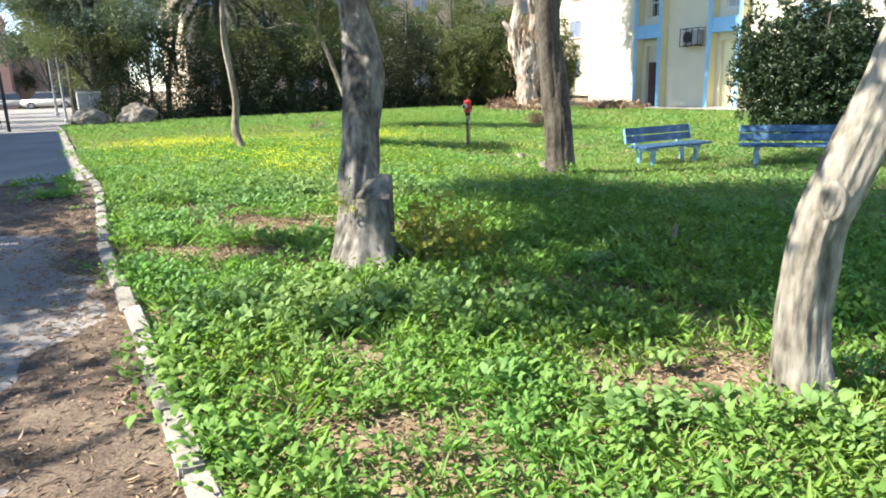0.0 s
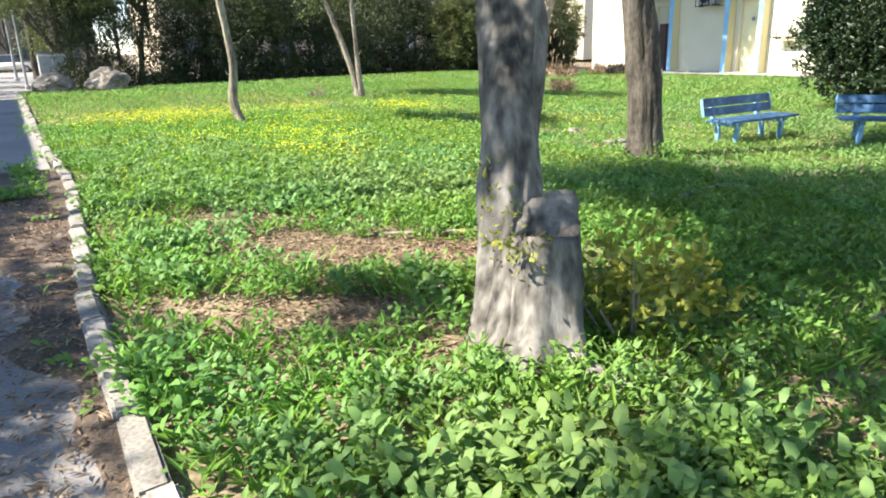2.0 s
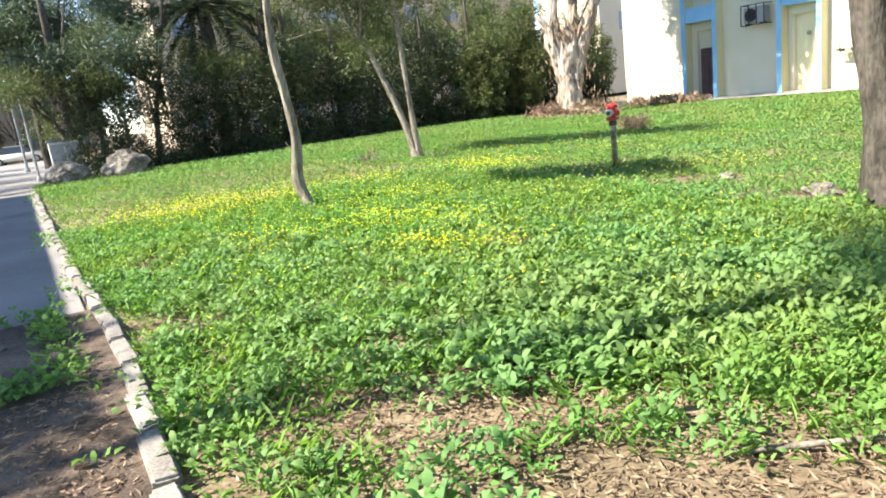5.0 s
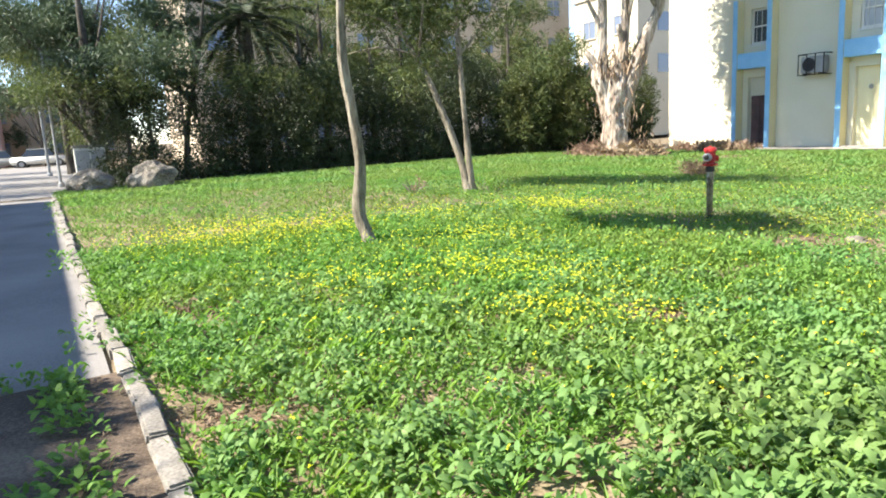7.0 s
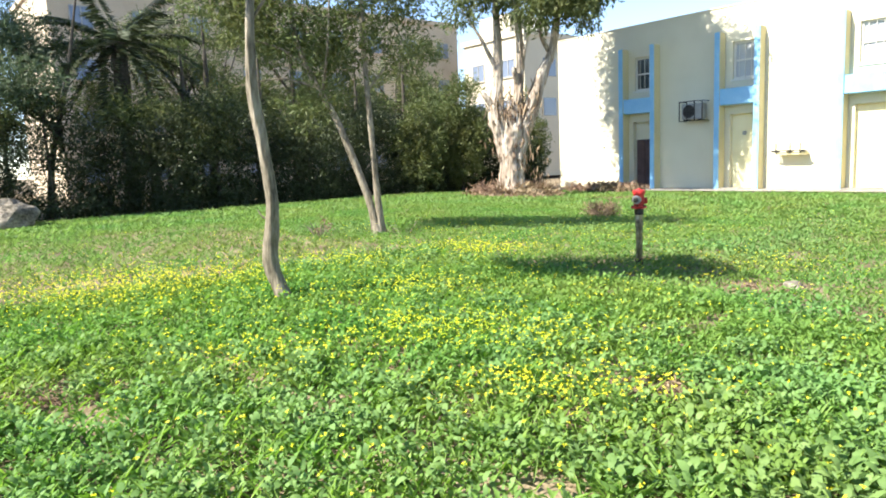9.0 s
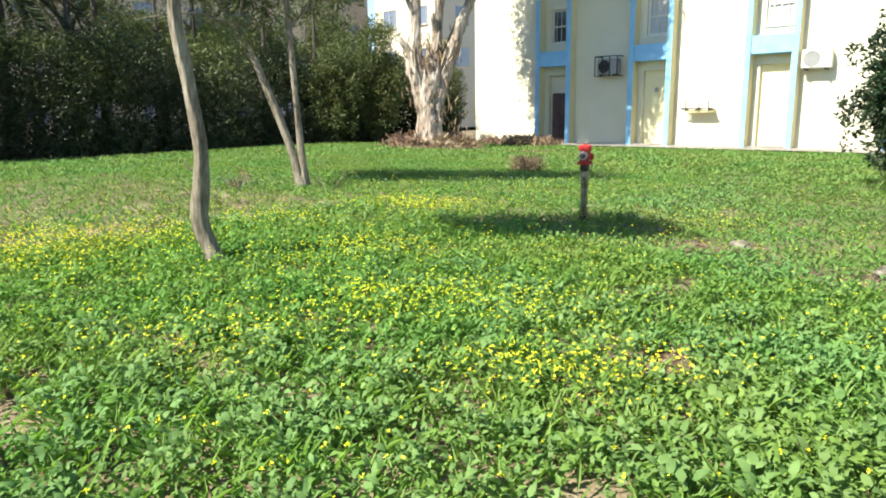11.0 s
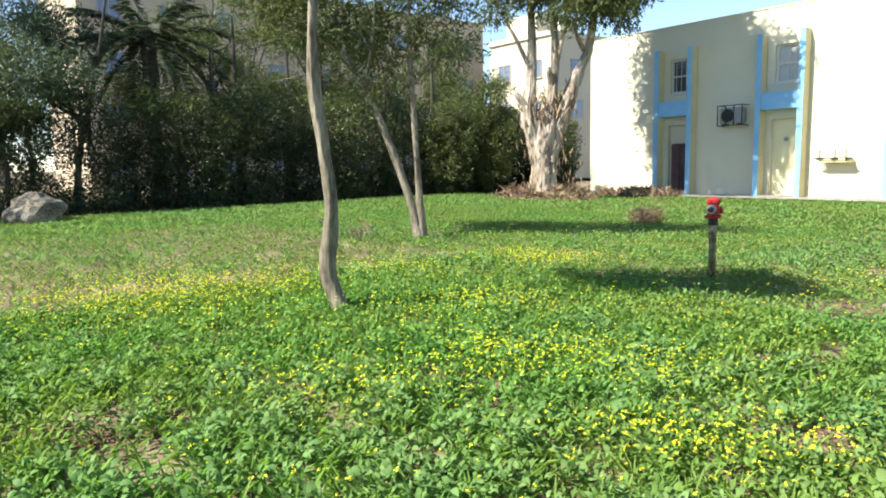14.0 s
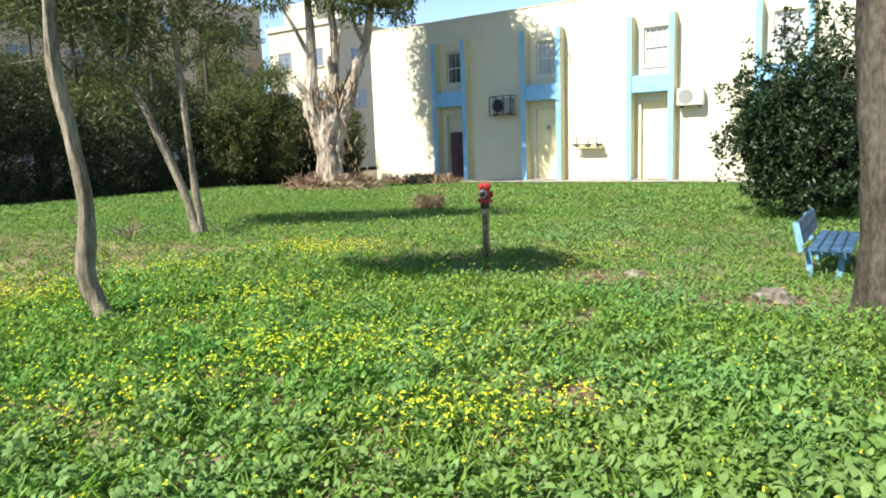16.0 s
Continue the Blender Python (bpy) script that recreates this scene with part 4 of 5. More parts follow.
# ---- benches, hydrant, boulders ----
def bench(x, y, turn, label):
    b = thing("park_bench", label, "bench", pose(x, y, float(rise(x, y)), 0, 0, turn), group="park benches")
    for k in range(4):
        part("seat_slat", box(-0.86, 0.86, -0.42 + k * 0.118, -0.315 + k * 0.118, 0.37, 0.41, 0.01), BENCH_BLUE, b)
    for k in range(2):
        part("back_slat", box(-0.84, 0.84, -0.02, 0.02, 0, 0.13, 0.01), BENCH_BLUE, b, m=pose(0, 0.1 + 0.034 * k, 0.44 + 0.145 * k, -13))
    for s in (-0.56, 0.56):
        for y0, lean in ((-0.28, 5), (0.02, -5)):
            part("leg", box(-0.035, 0.035, -0.035, 0.035, -0.08, 0.32, 0.01), BENCH_PALE, b, m=pose(s, y0, 0, lean))
        rail = box(s - 0.04, s + 0.04, -0.41, 0.12, 0.295, 0.368, 0.01)
        for q in rail.verts:
            if q.co.z < 0.33 and abs(q.co.y + 0.14) > 0.2:
                q.co.y = -0.14 + (q.co.y + 0.14) * 0.72
        part("rail", rail, BENCH_PALE, b)
        part("back_post", box(s - 0.04, s + 0.04, 0.022, 0.075, 0, 0.38, 0.01), BENCH_PALE, b, m=pose(0, 0.08, 0.32, -13))
    for s in (-0.86, 0.84):
        part("back_end", box(s, s + 0.018, -0.025, 0.025, 0, 0.28, 0.004), BENCH_PALE, b, "bright pale blue end strip", m=pose(0, 0.1, 0.435, -13))
    return b


bench(2.32, 13.72, 39.5, "weathered blue slatted park bench on the lawn")
bench(4.45, 13.3, -12, "bright blue slatted park bench in tree shade")

hydrant = thing("fire_hydrant", "red fire hydrant on a weathered standpipe", "hydrant", pose(-1.6, 15.25, float(rise(-1.6, 15.25)) - 0.04))
# the dark tone of the pipe's foot is mostly shade put into its colour
SHADED_RUST = material("shaded_rusty_pipe", [(0.03, 0.02, 0.012), (0.085, 0.055, 0.032), (0.16, 0.11, 0.065)], 8, 0.85, 0.6, 50)
part("standpipe", lathe([(0.043, 0.14), (0.043, 0.55), (0.047, 0.56), (0.047, 0.72)], 18), PIPE, hydrant, smooth=True)
part("pipe_foot", lathe([(0.05, 0), (0.05, 0.135), (0.046, 0.14)], 18), SHADED_RUST, hydrant, "rusty foot of the pipe, darkened for the shade there", smooth=True)
part("collar", lathe([(0.045, 0.72), (0.06, 0.725), (0.06, 0.79), (0.05, 0.8)], 18), DARK_METAL, hydrant)
part("flange", lathe([(0.05, 0.8), (0.1, 0.805), (0.1, 0.83), (0.06, 0.84)], 20), HYDRANT_RED, hydrant)
part("head", lathe([(0.06, 0.84), (0.066, 0.85), (0.068, 0.97), (0.074, 0.99), (0.082, 0.995), (0.082, 1.03), (0.07, 1.045), (0.025, 1.05), (0.022, 1.065)], 20), HYDRANT_RED, hydrant)
outlet = part("outlet", lathe([(0.05, 0.05), (0.05, 0.085), (0.058, 0.09), (0.058, 0.115), (0.04, 0.12)], 18, m=pose(0, 0, 0.92, 90, 0, -35)), GREY_PLASTIC, hydrant, "pale grey outlet ring")
part("outlet_cap", lathe([(0.034, 0.118), (0.034, 0.13), (0.015, 0.134)], 16, m=pose(0, 0, 0.92, 90, 0, -35)), DARK_METAL, outlet, "black outlet cap")
part("outlet", lathe([(0.035, 0.05), (0.035, 0.08), (0.045, 0.08), (0.045, 0.1), (0.02, 0.105)], 16, m=pose(0, 0, 0.9, 90, 0, 100)), HYDRANT_RED, hydrant)
for k in range(6):
    part("bolt", lathe([(0.012, 0.83), (0.012, 0.845), (0.006, 0.848)], 6, m=pose(0.084 * math.cos(k * 1.047), 0.084 * math.sin(k * 1.047), 0)), DARK_METAL, hydrant)


def boulder(x, y, sx, sy, sz, seed, label):
    wx, wy = from_site(x, y)
    bm = bmesh.new()
    bmesh.ops.create_icosphere(bm, subdivisions=4, radius=1)
    for q in bm.verts:
        d = q.co.normalized()
        k = 1 + 0.28 * noise.noise(d * 1.3 + Vector((seed, 0, 0))) + 0.12 * noise.noise(d * 3.4 + Vector((0, seed, 0))) + 0.04 * noise.noise(d * 9)
        k = min(k, 1.12)
        q.co = Vector((d.x * sx * k, d.y * sy * k, d.z * sz * k + sz * 0.55))
    return tagged(part("boulder", bm, ROCK, m=pose(wx, wy, float(rise(wx, wy)), 0, 0, -50 + seed * 20)), label, "rock", group="boulders by the path")


boulder(-28.3, 3.5, 0.58, 0.7, 0.5, 1, "large pale limestone boulder at the lawn's edge")
boulder(-29.3, 1.9, 0.6, 0.9, 0.42, 4, "low weathered grey boulder beside the path")


# ---- small things on the lawn ----
def sprout(x, y, label, blobs, n, leaf, stems, name="shrub", length=0.06, width=0.035, category="shrub", bark=None):
    s = thing(name, label, category, pose(x, y, float(rise(x, y)) - 0.01))
    k = random.Random(int(x * 100 + y * 10))
    for i in range(stems):
        a, d = k.uniform(0, 6.28), k.uniform(0.1, 0.35)
        h = k.uniform(0.5, 1.0) * blobs[0][2] * 1.5
        v, f = limb_mesh([(0.3 * d * math.cos(a), 0.3 * d * math.sin(a), 0, 0.012), (d * 0.7 * math.cos(a), d * 0.7 * math.sin(a), h * 0.6, 0.008), (d * math.cos(a), d * math.sin(a), h, 0.003)], 8, 6, 0.1)
        sheet("stem", v, f, bark or BARK_PALE, s, smooth=True)
    if n:
        crown("crown", blobs, n, leaf, s, length, width, 0.0, 0.1, 0.2)
    return s


sprout(-0.5, 5.15, "yellow-green shoots at the foot of the grey tree", [(0, 0, 0.3, 0.3, 0.28), (0.25, 0.1, 0.22, 0.25, 0.2)], 800, LEAF_YELLOW, 8, length=0.055)
sprout(-1.05, 4.82, "small leafy shoots on the sawn trunk", [(-0.06, 0.06, 0.55, 0.1, 0.2), (0.08, 0.02, 0.5, 0.12, 0.12), (-0.1, 0.14, 0.78, 0.08, 0.06)], 170, LEAF_YELLOW, 0, length=0.034, width=0.018)
sprout(0.25, 11.0, "leafy weeds at the foot of the dark tree", [(-0.3, 0, 0.1, 0.3, 0.12), (0.4, -0.1, 0.1, 0.3, 0.12)], 500, LEAF_WEED, 5)
sprout(-0.3, 22.8, "low mound of dry brown twigs", [(0, 0, 0.2, 0.45, 0.2)], 1500, DRY, 14, "dead_bush", 0.12, 0.012, "bush")
sprout(-6.45, 18.9, "stubble of cut stems by the two-stemmed tree", [(0, 0, 0.22, 0.25, 0.1)], 60, DRY, 16, "cut_stems", category="stump")
sprout(-4.9, 18.8, "stubble of cut stems by the two-stemmed tree", [(0, 0, 0.2, 0.25, 0.1)], 160, LEAF_WEED, 8, "cut_stems", category="stump")
heap_x, heap_y = from_site(-25.2, 24.9)
heap = thing("leaf_heap", "heap of brown dry palm leaves before the house", "leaf litter", pose(heap_x, heap_y, float(rise(heap_x, heap_y)), 0, 0, -50.2))
p, out = blob_points([(0, 0, 0.1, 0.9, 0.28), (-1.1, 0, 0.08, 0.8, 0.22), (1.0, 0.1, 0.08, 0.7, 0.25), (-1.9, 0, 0.05, 0.5, 0.15)], 2600, 0.2)
p[:, 2] = np.maximum(p[:, 2], 0.01)
v, f = leaves(p, unit(rng.normal(size=p.shape) + np.array([0, 0, 0.5])), 0.28, 0.045)
sheet("litter", v, f, DRY, heap)
root_mound = thing("root_mound", "mound of bark strips about the eucalyptus roots", "leaf litter", pose(-1.25, 33.3, float(rise(-1.25, 33.3))))
p, out = blob_points([(0, 0, 0.0, 1.5, 0.42), (-1.2, -0.3, 0, 0.9, 0.22), (1.1, -0.2, 0, 0.8, 0.25)], 3600, 0.5)
p[:, 2] = np.maximum(p[:, 2], 0.01)
v, f = leaves(p, unit(out + rng.normal(size=p.shape) * 0.8), 0.35, 0.05)
sheet("litter", v, f, DRY, root_mound)
bm = bmesh.new()
bmesh.ops.create_uvsphere(bm, u_segments=28, v_segments=12, radius=1)
for q in bm.verts:
    k = 1 + 0.25 * noise.noise(q.co * 1.7) + 0.1 * noise.noise(q.co * 5)
    q.co = Vector((q.co.x * 1.75 * k, q.co.y * 1.4 * k, q.co.z * 0.32 * k))
part("mound", bm, SOIL, root_mound, smooth=True)


def stone(x, y, s, seed, label, mat=ROCK):
    bm = bmesh.new()
    bmesh.ops.create_icosphere(bm, subdivisions=3, radius=1)
    for q in bm.verts:
        k = 1 + 0.35 * noise.noise(q.co * 1.4 + Vector((seed, 0, 0))) + 0.12 * noise.noise(q.co * 4)
        q.co = Vector((q.co.x * s * 1.3 * k, q.co.y * s * k, q.co.z * s * 0.6 * k + s * 0.3))
    tagged(part("stone", bm, mat, m=pose(x, y, float(rise(x, y)), 0, 0, seed * 40)), label, "stone", group="loose stones")


stone(0.2, 12.15, 0.17, 2, "pale rough stone on bare soil by the dark tree")
stone(0.75, 5.4, 0.11, 5, "small pale stone in the weeds")
stone(-0.35, 13.7, 0.1, 7, "flat pale stone on bare soil")
stone(-0.75, 15.6, 0.09, 9, "pale flat stone near the hydrant")
stone(-6.9, 8.3, 0.12, 3, "pale broken stone on the path's edge")
stone(-6.3, 8.0, 0.1, 6, "pale broken stone on the path's edge")


def branch(points, label):
    x, y = points[0][:2]
    z = float(rise(x, y))
    v, f = limb_mesh([(a - x, b - y, h, r) for a, b, h, r in points], 12, 6, 0.1)
    tagged(sheet("fallen_branch", v, f, BARK_PALE, label=label, smooth=True), category="branch", group="fallen branches").matrix_basis = pose(x, y, z)


branch([(-2.2, 6.7, 0.02, 0.012), (-1.5, 6.75, 0.04, 0.012), (-0.8, 6.9, 0.03, 0.006)], "long thin dry branch on bare soil")
branch([(-1.6, 5.75, 0.03, 0.03), (-1.45, 5.6, 0.04, 0.03), (-1.35, 5.4, 0.02, 0.02)], "short thick dry branch by the grey tree")
branch([(1.35, 5.95, 0.0, 0.02), (1.36, 5.95, 0.12, 0.025), (1.37, 5.96, 0.22, 0.01)], "short upright dry stub in the weeds")
branch([(0.2, 8.0, 0.1, 0.006), (0.6, 8.1, 0.2, 0.005), (1.0, 8.3, 0.12, 0.003)], "arched dry twig in the weeds")

# ---- street beyond the path ----
fence = thing("fence", "dark metal fence at the end of the path", "fence", site_pose(-27.4, -0.65, 0.1))
part("post", box(-0.05, 0.05, -0.05, 0.05, -0.05, 2.0, 0.01), DARK_METAL, fence)
part("post", box(-0.05, 0.05, -2.6, -2.5, -0.05, 2.0, 0.01), DARK_METAL, fence)
for z in (0.35, 1.0, 1.7):
    part("rail", box(-0.02, 0.02, -2.5, -0.05, z, z + 0.04), DARK_METAL, fence)
for k in range(14):
    part("bar", box(-0.008, 0.008, -0.22 - k * 0.165, -0.204 - k * 0.165, 0.2, 1.85), DARK_METAL, fence)
cabinet = thing("utility_cabinet", "pale grey utility cabinet behind the boulders", "cabinet", site_pose(-31.4, 2.1, 0.1))
part("body", box(-0.25, 0.25, -0.45, 0.45, 0, 1.3, 0.02), WHITE_PAINT, cabinet)
part("cap", box(-0.3, 0.3, -0.5, 0.5, 1.303, 1.38, 0.02), CONCRETE, cabinet)
for s in (-0.42, 0.02):
    part("door", box(0.25, 0.27, s, s + 0.4, 0.15, 1.22, 0.006), GREY_PLASTIC, cabinet)
for x, y, h, r in ((-33.0, 1.2, 4.5, 0.05), (-45.0, 1.0, 6.0, 0.07)):
    pole = thing("street_pole", "thin pale steel pole by the street", "pole", site_pose(x, y, 0.05), group="street poles")
    part("shaft", lathe([(r * 1.8, 0), (r * 1.8, 0.2), (r, 0.25), (r * 0.8, h)], 10), GREY_PLASTIC, pole)
    part("cap", lathe([(r, h), (r * 1.3, h + 0.03), (r * 0.4, h + 0.1)], 10), DARK_METAL, pole)


def car(x, y, turn, paint, label):
    c = thing("parked_car", label, "car", site_pose(x, y, 0.08, turn))
    bm = box(-2.1, 2.1, -0.85, 0.85, 0.28, 0.85, 0.12)
    body = part("body", bm, paint, c, smooth=True)
    bm = box(-1.3, 1.0, -0.76, 0.76, 0.8, 1.42, 0.06)
    for q in bm.verts:
        if q.co.z > 1.1:
            q.co.x *= 0.68
            q.co.y *= 0.85
    part("cabin", bm, WINDOW_DARK, c)
    part("roof", box(-0.85, 0.65, -0.62, 0.62, 1.4, 1.46, 0.02), paint, c)
    for wx in (-1.3, 1.3):
        for wy in (-0.86, 0.7):
            w = part("wheel", lathe([(0.2, 0), (0.31, 0.01), (0.31, 0.15), (0.2, 0.16)], 18, m=pose(wx, wy + 0.16, 0.31, 90)), DARK_METAL, c)
            part("rim", lathe([(0.18, -0.004), (0.18, 0.165)], 14, m=pose(wx, wy + 0.16, 0.31, 90)), GREY_PLASTIC, w)
    for wy in (-0.6, 0.6):
        part("headlight", box(2.06, 2.12, wy - 0.15, wy + 0.15, 0.6, 0.74, 0.02), WHITE_PAINT, c)


car(-69, 0.8, 80, WHITE_PAINT, "white car parked at the end of the street")
car(-71, -2.2, 85, GREY_PLASTIC, "grey car parked at the end of the street")
lamp = thing("wall_lamp", "small teal wall lamp on the block of flats", "lamp", site_pose(-51.6, 18.9, 7.0))
TEAL = material("teal_paint", [(0.02, 0.3, 0.28), (0.04, 0.4, 0.36)], 4, 0.4, 0.1, 40)
part("arm", box(-0.4, 0.05, -0.03, 0.03, 0.35, 0.41), TEAL, lamp)
part("shade", lathe([(0.32, 0), (0.3, 0.05), (0.14, 0.3), (0.06, 0.36)], 14), TEAL, lamp)

# ---- kerb ----
kerb = thing("kerb", "row of weathered concrete edging stones along the lawn", "kerb", kind="structure")
proto = []
for i in range(5):
    bm = box(-0.24, 0.24, -0.05, 0.05, -0.16, 0.0, 0.012)
    for q in bm.verts:
        q.co += Vector((noise.noise(q.co * 6 + Vector((i, 0, 0))), noise.noise(q.co * 6 + Vector((0, i, 3))), noise.noise(q.co * 6 + Vector((5, 0, i))))) * 0.012
    me = bpy.data.meshes.new("kerb_stone")
    bm.to_mesh(me)
    bm.free()
    me.materials.append(CONCRETE)
    proto.append(me)
for i in range(64):
    x = 4.0 - i * 0.496
    wx, wy = from_site(x, kerb_line(x) + 0.012 * math.sin(i * 0.9))
    o = new("kerb_stone", proto[i % 5])
    o.parent = kerb
    o.matrix_basis = pose(wx, wy, float(rise(wx, wy)) + 0.075 + 0.01 * math.sin(i * 2.1), 1.5 * math.sin(i * 1.3), 1.2 * math.sin(i * 2.7), -50.2 + 1.6 * math.sin(i * 3.3))

# ---- weeds, grass, flowers, litter ----
BARE = [(-2.3, 6.3, 1.3, 0.55), (-3.3, 7.0, 0.8, 0.4), (-1.3, 6.3, 0.8, 0.4), (-2.1, 5.15, 0.9, 0.36), (1.15, 3.35, 0.5, 0.3), (-0.2, 2.6, 0.4, 0.25), (-0.75, 13.6, 0.6, 0.3),
        (-2.9, 10.2, 0.3, 0.22), (0.0, 12.0, 0.6, 0.25), (-5.2, 8.3, 0.4, 0.25), (-1.3, 32.9, 2.2, 1.5), (2.3, 31.0, 1.3, 0.8), (-6.6, 10.3, 0.3, 0.2), (0.8, 4.6, 0.3, 0.15), (-2.9, 7.4, 0.5, 0.2), (-2.5, 11.6, 0.35, 0.15)]
FLOWERS = [(-7.57, 13.57, 0.9, 1.1, 560), (-8.2, 13.3, 0.7, 0.99, 260), (-6.67, 13.84, 0.7, 0.88, 260), (-5.54, 14.83, 0.6, 0.44, 200), (-4.51, 13.03, 0.45, 0.39, 160), (-3.7, 15.82, 0.7, 0.55, 420), (-5.32, 10.65, 0.6, 0.33, 110), (-4.33, 11.23, 0.5, 0.33, 190),
           (-3.63, 11.05, 0.5, 0.44, 150), (-3.43, 9.9, 0.45, 0.24, 120), (-3.93, 9.97, 0.4, 0.22, 60), (-4.6, 12.04, 1.6, 1.32, 260), (-6.31, 12.58, 2.0, 1.54, 280), (-1.81, 13.3, 2.5, 2.2, 230), (-2.26, 17.35, 3.0, 2.75, 480), (-0.91, 10.42, 1.6, 1.32, 90),
           (0.05, 14.65, 0.9, 0.66, 110), (1.79, 20.5, 3.0, 4.4, 300), (-7.21, 16.45, 2.0, 2.2, 130), (-3.7, 9.16, 1.4, 0.88, 70), (-5.14, 9.88, 1.2, 0.77, 50), (-1.9, 9.7, 1.2, 0.88, 60)]
# where the broad grey-green leaves crowd together
MALLOW = [(-2.65, 7.6, 0.7, 0.35, 70), (-2.4, 8.3, 0.9, 0.5, 110), (-2.6, 9.2, 0.9, 0.5, 40), (-1.8, 8.9, 0.9, 0.5, 50), (-1.1, 3.9, 0.5, 0.3, 45), (-3.0, 5.4, 0.35, 0.3, 9), (-0.9, 8.6, 1.0, 0.6, 40), (-3.2, 6.2, 0.3, 0.2, 10), (0.9, 3.0, 0.6, 0.3, 16), (-1.6, 5.65, 0.25, 0.2, 6), (-0.3, 4.2, 0.6, 0.3, 24)]


def bare(x, y):
    b = np.zeros(len(x))
    for cx, cy, rx, ry in BARE:
        b = np.maximum(b, np.exp(-(((x - cx) / rx) ** 2 + ((y - cy) / ry) ** 2) * 0.8))
    return b


def wave(x, y, s):
    return np.sin(x * s + 1.3 * np.sin(y * s * 0.7)) * np.sin(y * s * 1.1 + 1.7 * np.sin(x * s * 0.6 + 2))


def scatter(n, x0, x1, y0, y1):
    """Random places on the lawn, in a stretch of the site's frame, thinned where the soil is bare."""
    sx, sy = rng.uniform(x0, x1, n), rng.uniform(y0, y1, n)
    open_soil = sy > kerb_line(sx) + 0.07
    sx, sy = sx[open_soil], sy[open_soil]
    n = len(sx)
    x, y = from_site(sx, sy)
    keep = rng.random(n) > np.maximum(1.15 * bare(x, y), 0.6 * (wave(x, y, 2.6) > 0.74) + 0.3 * (wave(x + 3, y, 5.3) > 0.4))
    x, y = x[keep], y[keep]
    return np.stack([x, y, rise(x, y)], 1)


def rosettes(p, each, height, length, width, spread=0.05, up=0.55, hexed=True):
    c = np.repeat(p, each, 0)
    a = rng.uniform(0, 2 * np.pi, len(c))
    hh = np.repeat(height, each) * rng.uniform(0.25, 1.0, len(c))
    out = np.stack([np.cos(a), np.sin(a), np.zeros(len(c))], 1)
    c = c + out * (spread * rng.uniform(0.1, 1, len(c)))[:, None]
    c[:, 2] += hh
    way = unit(out + np.array([0, 0, 1.0]) * rng.normal(up, 0.6, len(c))[:, None])
    L = length * rng.uniform(0.55, 1.25, len(c))
    # leaf faces look upwards
    n = len(c)
    side = unit(np.stack([-out[:, 1], out[:, 0], rng.normal(0, 0.6, n)], 1))
    upv = np.cross(side, way) * -1
    upv *= np.sign(upv[:, 2:3] + 1e-6)
    W = L * width
    tip = c + way * L[:, None] - upv * (L * 0.18)[:, None]
    if hexed:
        rows = [c, c + way * (L * .3)[:, None] + side * (W * .5)[:, None] + upv * (W * .2)[:, None], c + way * (L * .72)[:, None] + side * (W * .4)[:, None] + upv * (W * .1)[:, None], tip,
                c + way * (L * .72)[:, None] - side * (W * .4)[:, None] + upv * (W * .1)[:, None], c + way * (L * .3)[:, None] - side * (W * .5)[:, None] + upv * (W * .2)[:, None]]
        tri = np.array([(0, 1, 5), (1, 2, 5), (2, 4, 5), (2, 3, 4)])
    else:
        mid = c + way * (L * .45)[:, None]
        rows = [c, mid + side * (W * .5)[:, None] + upv * (W * .2)[:, None], tip, mid - side * (W * .5)[:, None] + upv * (W * .2)[:, None]]
        tri = np.array([(0, 1, 2), (0, 2, 3)])
    k = len(rows)
    return np.stack(rows, 1).reshape(-1, 3), (np.arange(n)[:, None, None] * k + tri[None]).reshape(-1, 3)


def stuff(name, label, category, v, f, mat):
    return tagged(sheet(name, v, f, mat), label, category, kind="stuff")


def split(p, s, cut):
    w = wave(p[:, 0], p[:, 1], s) + rng.normal(0, 0.35, len(p))
    return p[w > cut], p[w <= cut]


# beside the path: broad leaves; then finer and lower growth towards the hedge and the house
p = scatter(37000, -15.5, 4.5, 0.9, 7.0)
v, f = rosettes(p, 6, 0.08 * rng.uniform(0.4, 1.4, len(p)), 0.048, 0.5, 0.08, 0.9, False)
stuff("leafy_weeds", "low leafy green weeds beside the kerb", "weeds", v, f, LEAF_WEED)
p = scatter(3300, -15.5, 4.5, 0.95, 7.0)
mallow, weed = split(p, 0.9, 0.15)
for name, q, mat, L, W in (("mallow_weeds", mallow, LEAF_GREYISH, 0.047, 0.54), ("leafy_weeds", weed, LEAF_WEED, 0.045, 0.5)):
    size = rng.uniform(0.6, 1.35, len(q))
    heart = np.repeat(np.column_stack([q, size]), 9, 0)
    off = rng.normal(0, 0.065, (len(heart), 2)) * heart[:, 3:4]
    tuft = np.column_stack([heart[:, :2] + off, heart[:, 2]])
    v, f = rosettes(tuft, 6, 0.165 * heart[:, 3] * np.clip(1.15 - np.linalg.norm(off, axis=1) * 5, 0.3, 1), L, W, 0.04, 0.75)
    stuff(name, "leafy clumps of green weeds beside the kerb", "weeds", v, f, mat)
q = np.vstack([np.column_stack([rng.normal(x, rx * 0.6, n), rng.normal(y, ry * 0.6, n)]) for x, y, rx, ry, n in MALLOW])
q = q[to_site(q[:, 0], q[:, 1])[1] > 1.15]
heart = np.repeat(np.column_stack([q, rise(q[:, 0], q[:, 1]), rng.uniform(0.55, 1.2, len(q))]), 6, 0)
off = rng.normal(0, 0.07, (len(heart), 2)) * heart[:, 3:4]
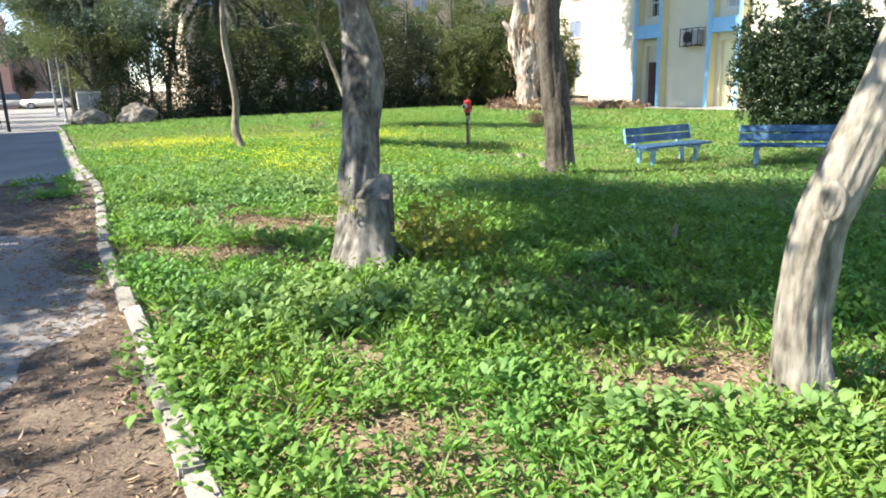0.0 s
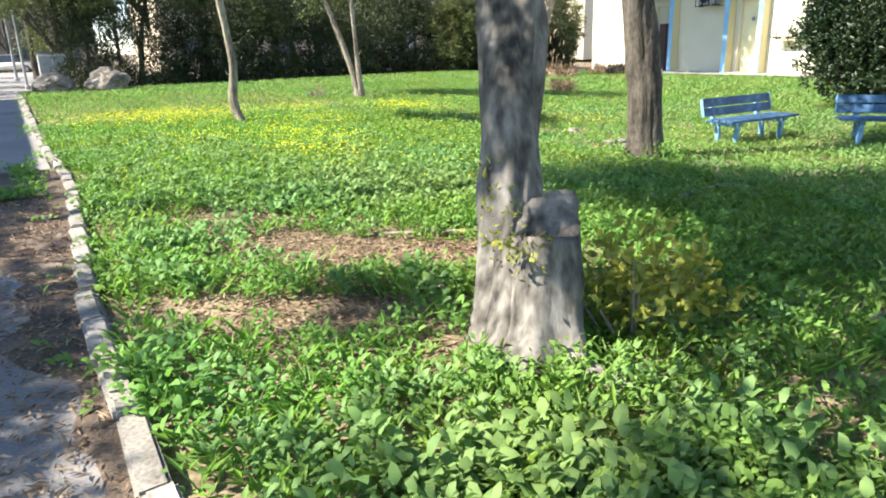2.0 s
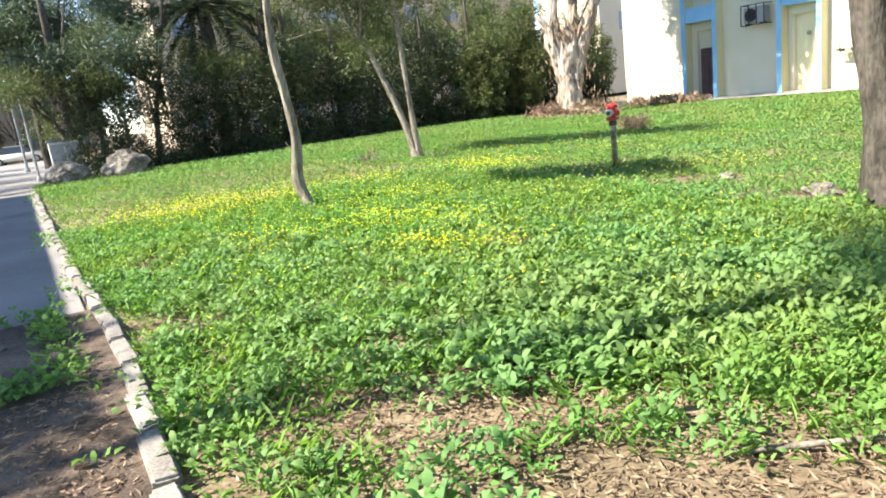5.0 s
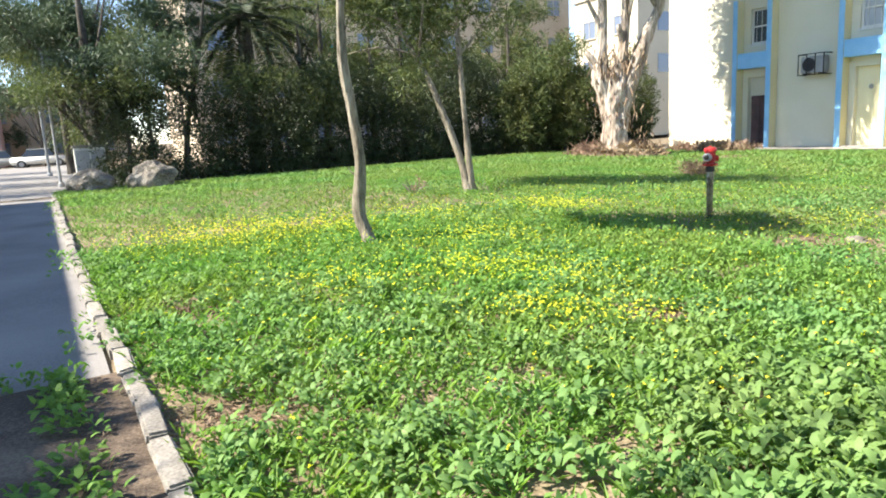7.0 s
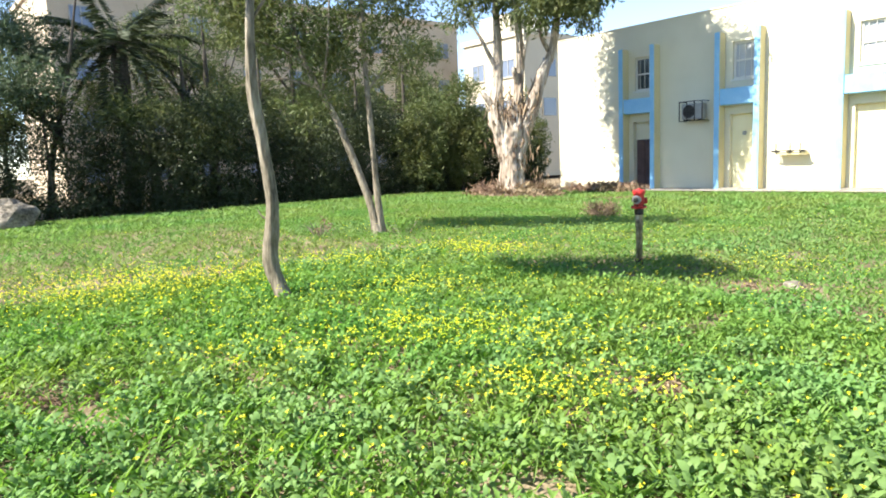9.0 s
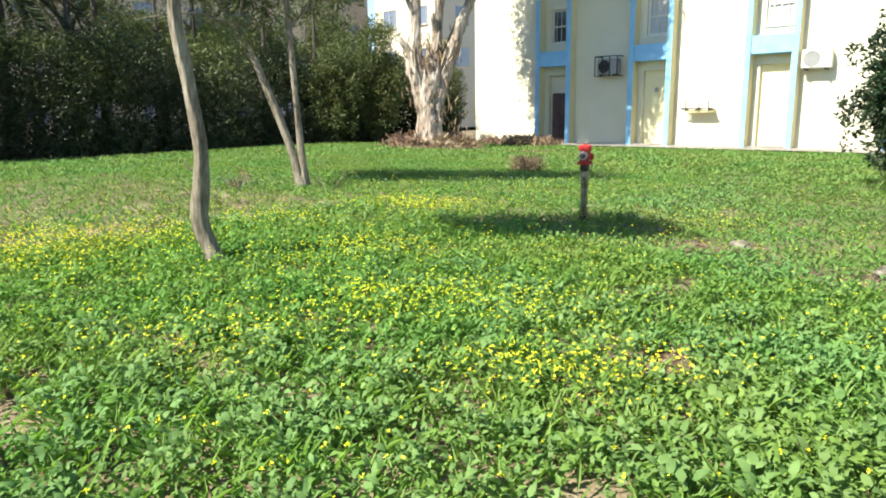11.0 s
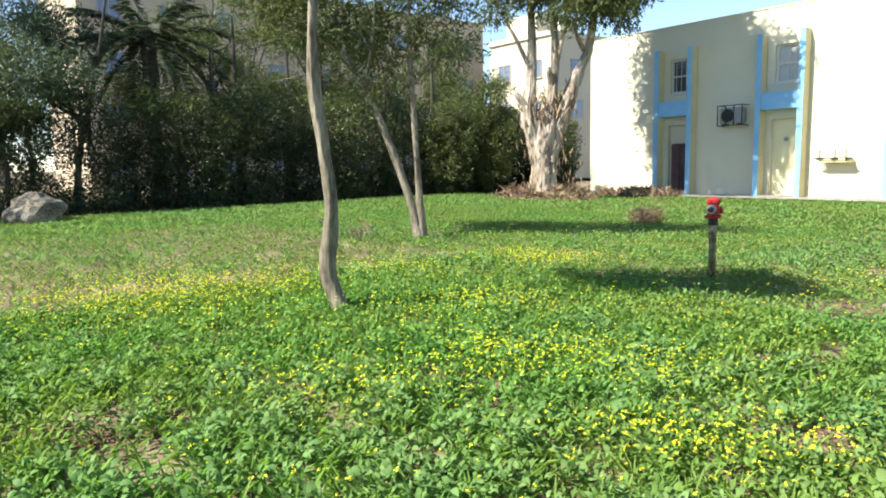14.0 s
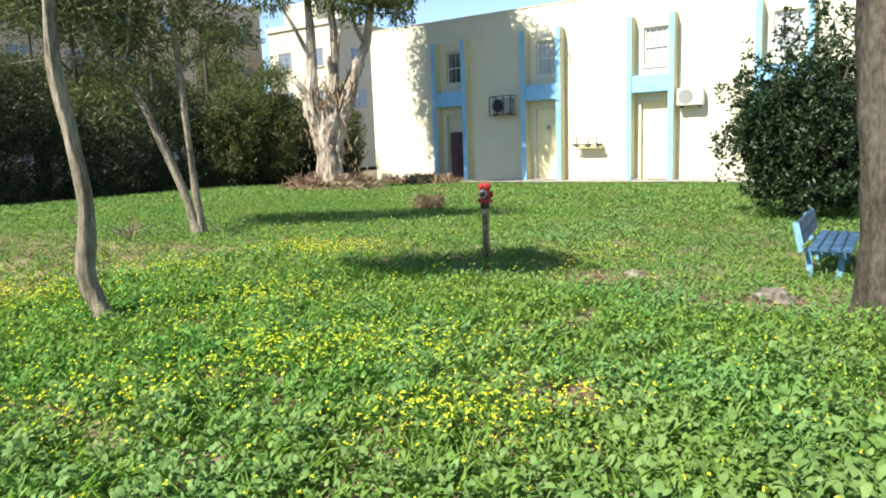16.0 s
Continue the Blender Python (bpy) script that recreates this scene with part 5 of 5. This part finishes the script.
v, f = rosettes(np.column_stack([heart[:, :2] + off, heart[:, 2]]), 5, 0.15 * heart[:, 3] * np.clip(1.2 - np.linalg.norm(off, axis=1) * 4, 0.35, 1), 0.064, 0.58, 0.045, 0.95)
stuff("mallow_weeds", "broad grey-green leaves crowding in clumps", "weeds", v, f, LEAF_GREYISH)
p = scatter(19500, -15.5, 4.5, 0.9, 7.0)
v, f = rosettes(p, 4, 0.05 * rng.uniform(0.5, 1.5, len(p)), 0.11, 0.13, 0.05, 1.3, False)
stuff("grass", "bright green grass blades among the weeds", "grass", v, f, LEAF_GRASS)
p = scatter(33000, -24, 7, 7.0, 16.0)
mallow, weed = split(p, 0.7, 0.6)
for name, q, mat, L, W, h in (("mallow_weeds", mallow, LEAF_GREYISH, 0.062, 0.55, 0.1), ("leafy_weeds", weed, LEAF_WEED, 0.052, 0.45, 0.08)):
    v, f = rosettes(q, 6, h * rng.uniform(0.5, 1.3, len(q)), L, W, 0.1, 0.7, False)
    stuff(name, "low green weeds in the middle of the lawn", "weeds", v, f, mat)
p = np.vstack([scatter(22000, -24, 9, 7.0, 16.0), scatter(9000, -29.5, -15.5, 1.0, 7.0)])
v, f = rosettes(p, 4, 0.04 * rng.uniform(0.5, 1.5, len(p)), 0.10, 0.16, 0.07, 1.2, False)
stuff("grass", "green grass blades in the open lawn", "grass", v, f, LEAF_LAWN)
p = np.vstack([scatter(30000, -29.6, 12, 16.0, 25.0), scatter(9000, -29.8, -24, 1.0, 16.0), scatter(5000, 7, 16, 1.0, 16.0)])
v, f = rosettes(p, 4, 0.04 * rng.uniform(0.5, 1.5, len(p)), 0.13, 0.28, 0.12, 0.8, False)
stuff("grass", "short sunlit grass before the house", "grass", v, f, LEAF_LAWN)
cs = []
for x, y, rx, ry, n in FLOWERS:
    n = int(n * 1.5)
    cs.append(np.stack([rng.normal(x, rx * 0.7, n), rng.normal(y, ry * 0.7, n)], 1))
q = np.vstack(cs)
c = np.stack([q[:, 0], q[:, 1], rise(q[:, 0], q[:, 1]) + rng.uniform(0.11, 0.24, len(q))], 1)
c = c[to_site(c[:, 0], c[:, 1])[1] > 1.1]
v, f = rosettes(c, 5, np.full(len(c), 0.004), 0.0125, 0.85, 0.004, 0.4, False)
stuff("yellow_flowers", "patches of small yellow flowers in the lawn", "flowers", v, f, PETAL)

# tufts that have crept over the kerb and on to the path
creep = np.concatenate([rng.uniform(-5.2, 3.5, 430), rng.uniform(-9, -5.2, 60)])
q = np.vstack([np.stack([rng.uniform(-10.9, -9.0, 230), 0.72 - np.abs(rng.normal(0, 0.4, 230))], 1), np.stack([rng.uniform(-25, 3.5, 90), rng.normal(0.78, 0.05, 90)], 1), np.column_stack([creep, kerb_line(creep) + rng.normal(0.08, 0.06, len(creep))])])
q = q[(wave(q[:, 0], q[:, 1], 2.1) > -0.1) & (q[:, 1] > -0.7)]
x, y = from_site(q[:, 0], q[:, 1])
p = np.stack([x, y, rise(x, y) + 0.03], 1)
v, f = rosettes(p, 7, 0.1 * rng.uniform(0.4, 1.3, len(p)), 0.055, 0.55, 0.08)
stuff("leafy_weeds", "tufts of weeds creeping over the kerb", "weeds", v, f, LEAF_WEED)

# dry leaves on the path, on bare soil and about the great trunk
q = [np.stack(from_site(rng.uniform(-9, 4, 9000), 0.85 - np.abs(rng.normal(0, 0.5, 9000))), 1)]
for cx, cy, rx, ry in BARE:
    n = int(min(6500, 5200 * rx * ry + 250))
    q.append(np.stack([rng.normal(cx, rx * 0.7, n), rng.normal(cy, ry * 0.8, n)], 1))
q = np.vstack(q)
sy = to_site(q[:, 0], q[:, 1])[1]
c = np.stack([q[:, 0], q[:, 1], rise(q[:, 0], q[:, 1]) + np.where(sy < 0.84, 0.036, 0.012) + rng.uniform(0, 0.012, len(q))], 1)
way = unit(np.stack([rng.normal(size=len(c)), rng.normal(size=len(c)), np.abs(rng.normal(0, 0.12, len(c)))], 1))
v, f = leaves(c, way, 0.042 * rng.uniform(0.3, 1.6, len(c)), 0.011, 0.2)
v[:, 2] = np.maximum(v[:, 2], np.repeat(c[:, 2], 4) - 0.006)
stuff("dry_leaves", "brown dry fallen leaves and twigs", "leaf litter", v, f, DRY)

# leaf mould that has gathered against the kerb, with a frayed edge
xs, ys = np.arange(-10.75, 5, 0.12), np.linspace(0, 1, 14)
X, T = np.meshgrid(xs, ys, indexing="ij")
inner = 0.35 - 2.4 * np.clip((-6.6 - X) / 2.2, 0, 1) + 0.3 * np.sin(X * 0.9) + 0.16 * np.sin(X * 2.7 + 1) + 0.08 * np.sin(X * 7.1)
edge = kerb_line(X) - 0.035
Y = edge - (edge - np.minimum(inner, 0.7)) * (1 - T)
wx, wy = from_site(X, Y)
Z = rise(wx, wy) + 0.026 + 0.014 * np.clip(T * 3, 0, 1) + 0.006 * np.sin(X * 9) * np.sin(Y * 11)
q = (np.arange(len(xs) - 1)[:, None] * 14 + np.arange(13)[None]).ravel()
stuff("leaf_mould", "brown leaf mould gathered along the kerb", "leaf litter", np.stack([wx.ravel(), wy.ravel(), Z.ravel()], 1), np.stack([q, q + 14, q + 15, q + 1], 1), LITTER_FLOOR)
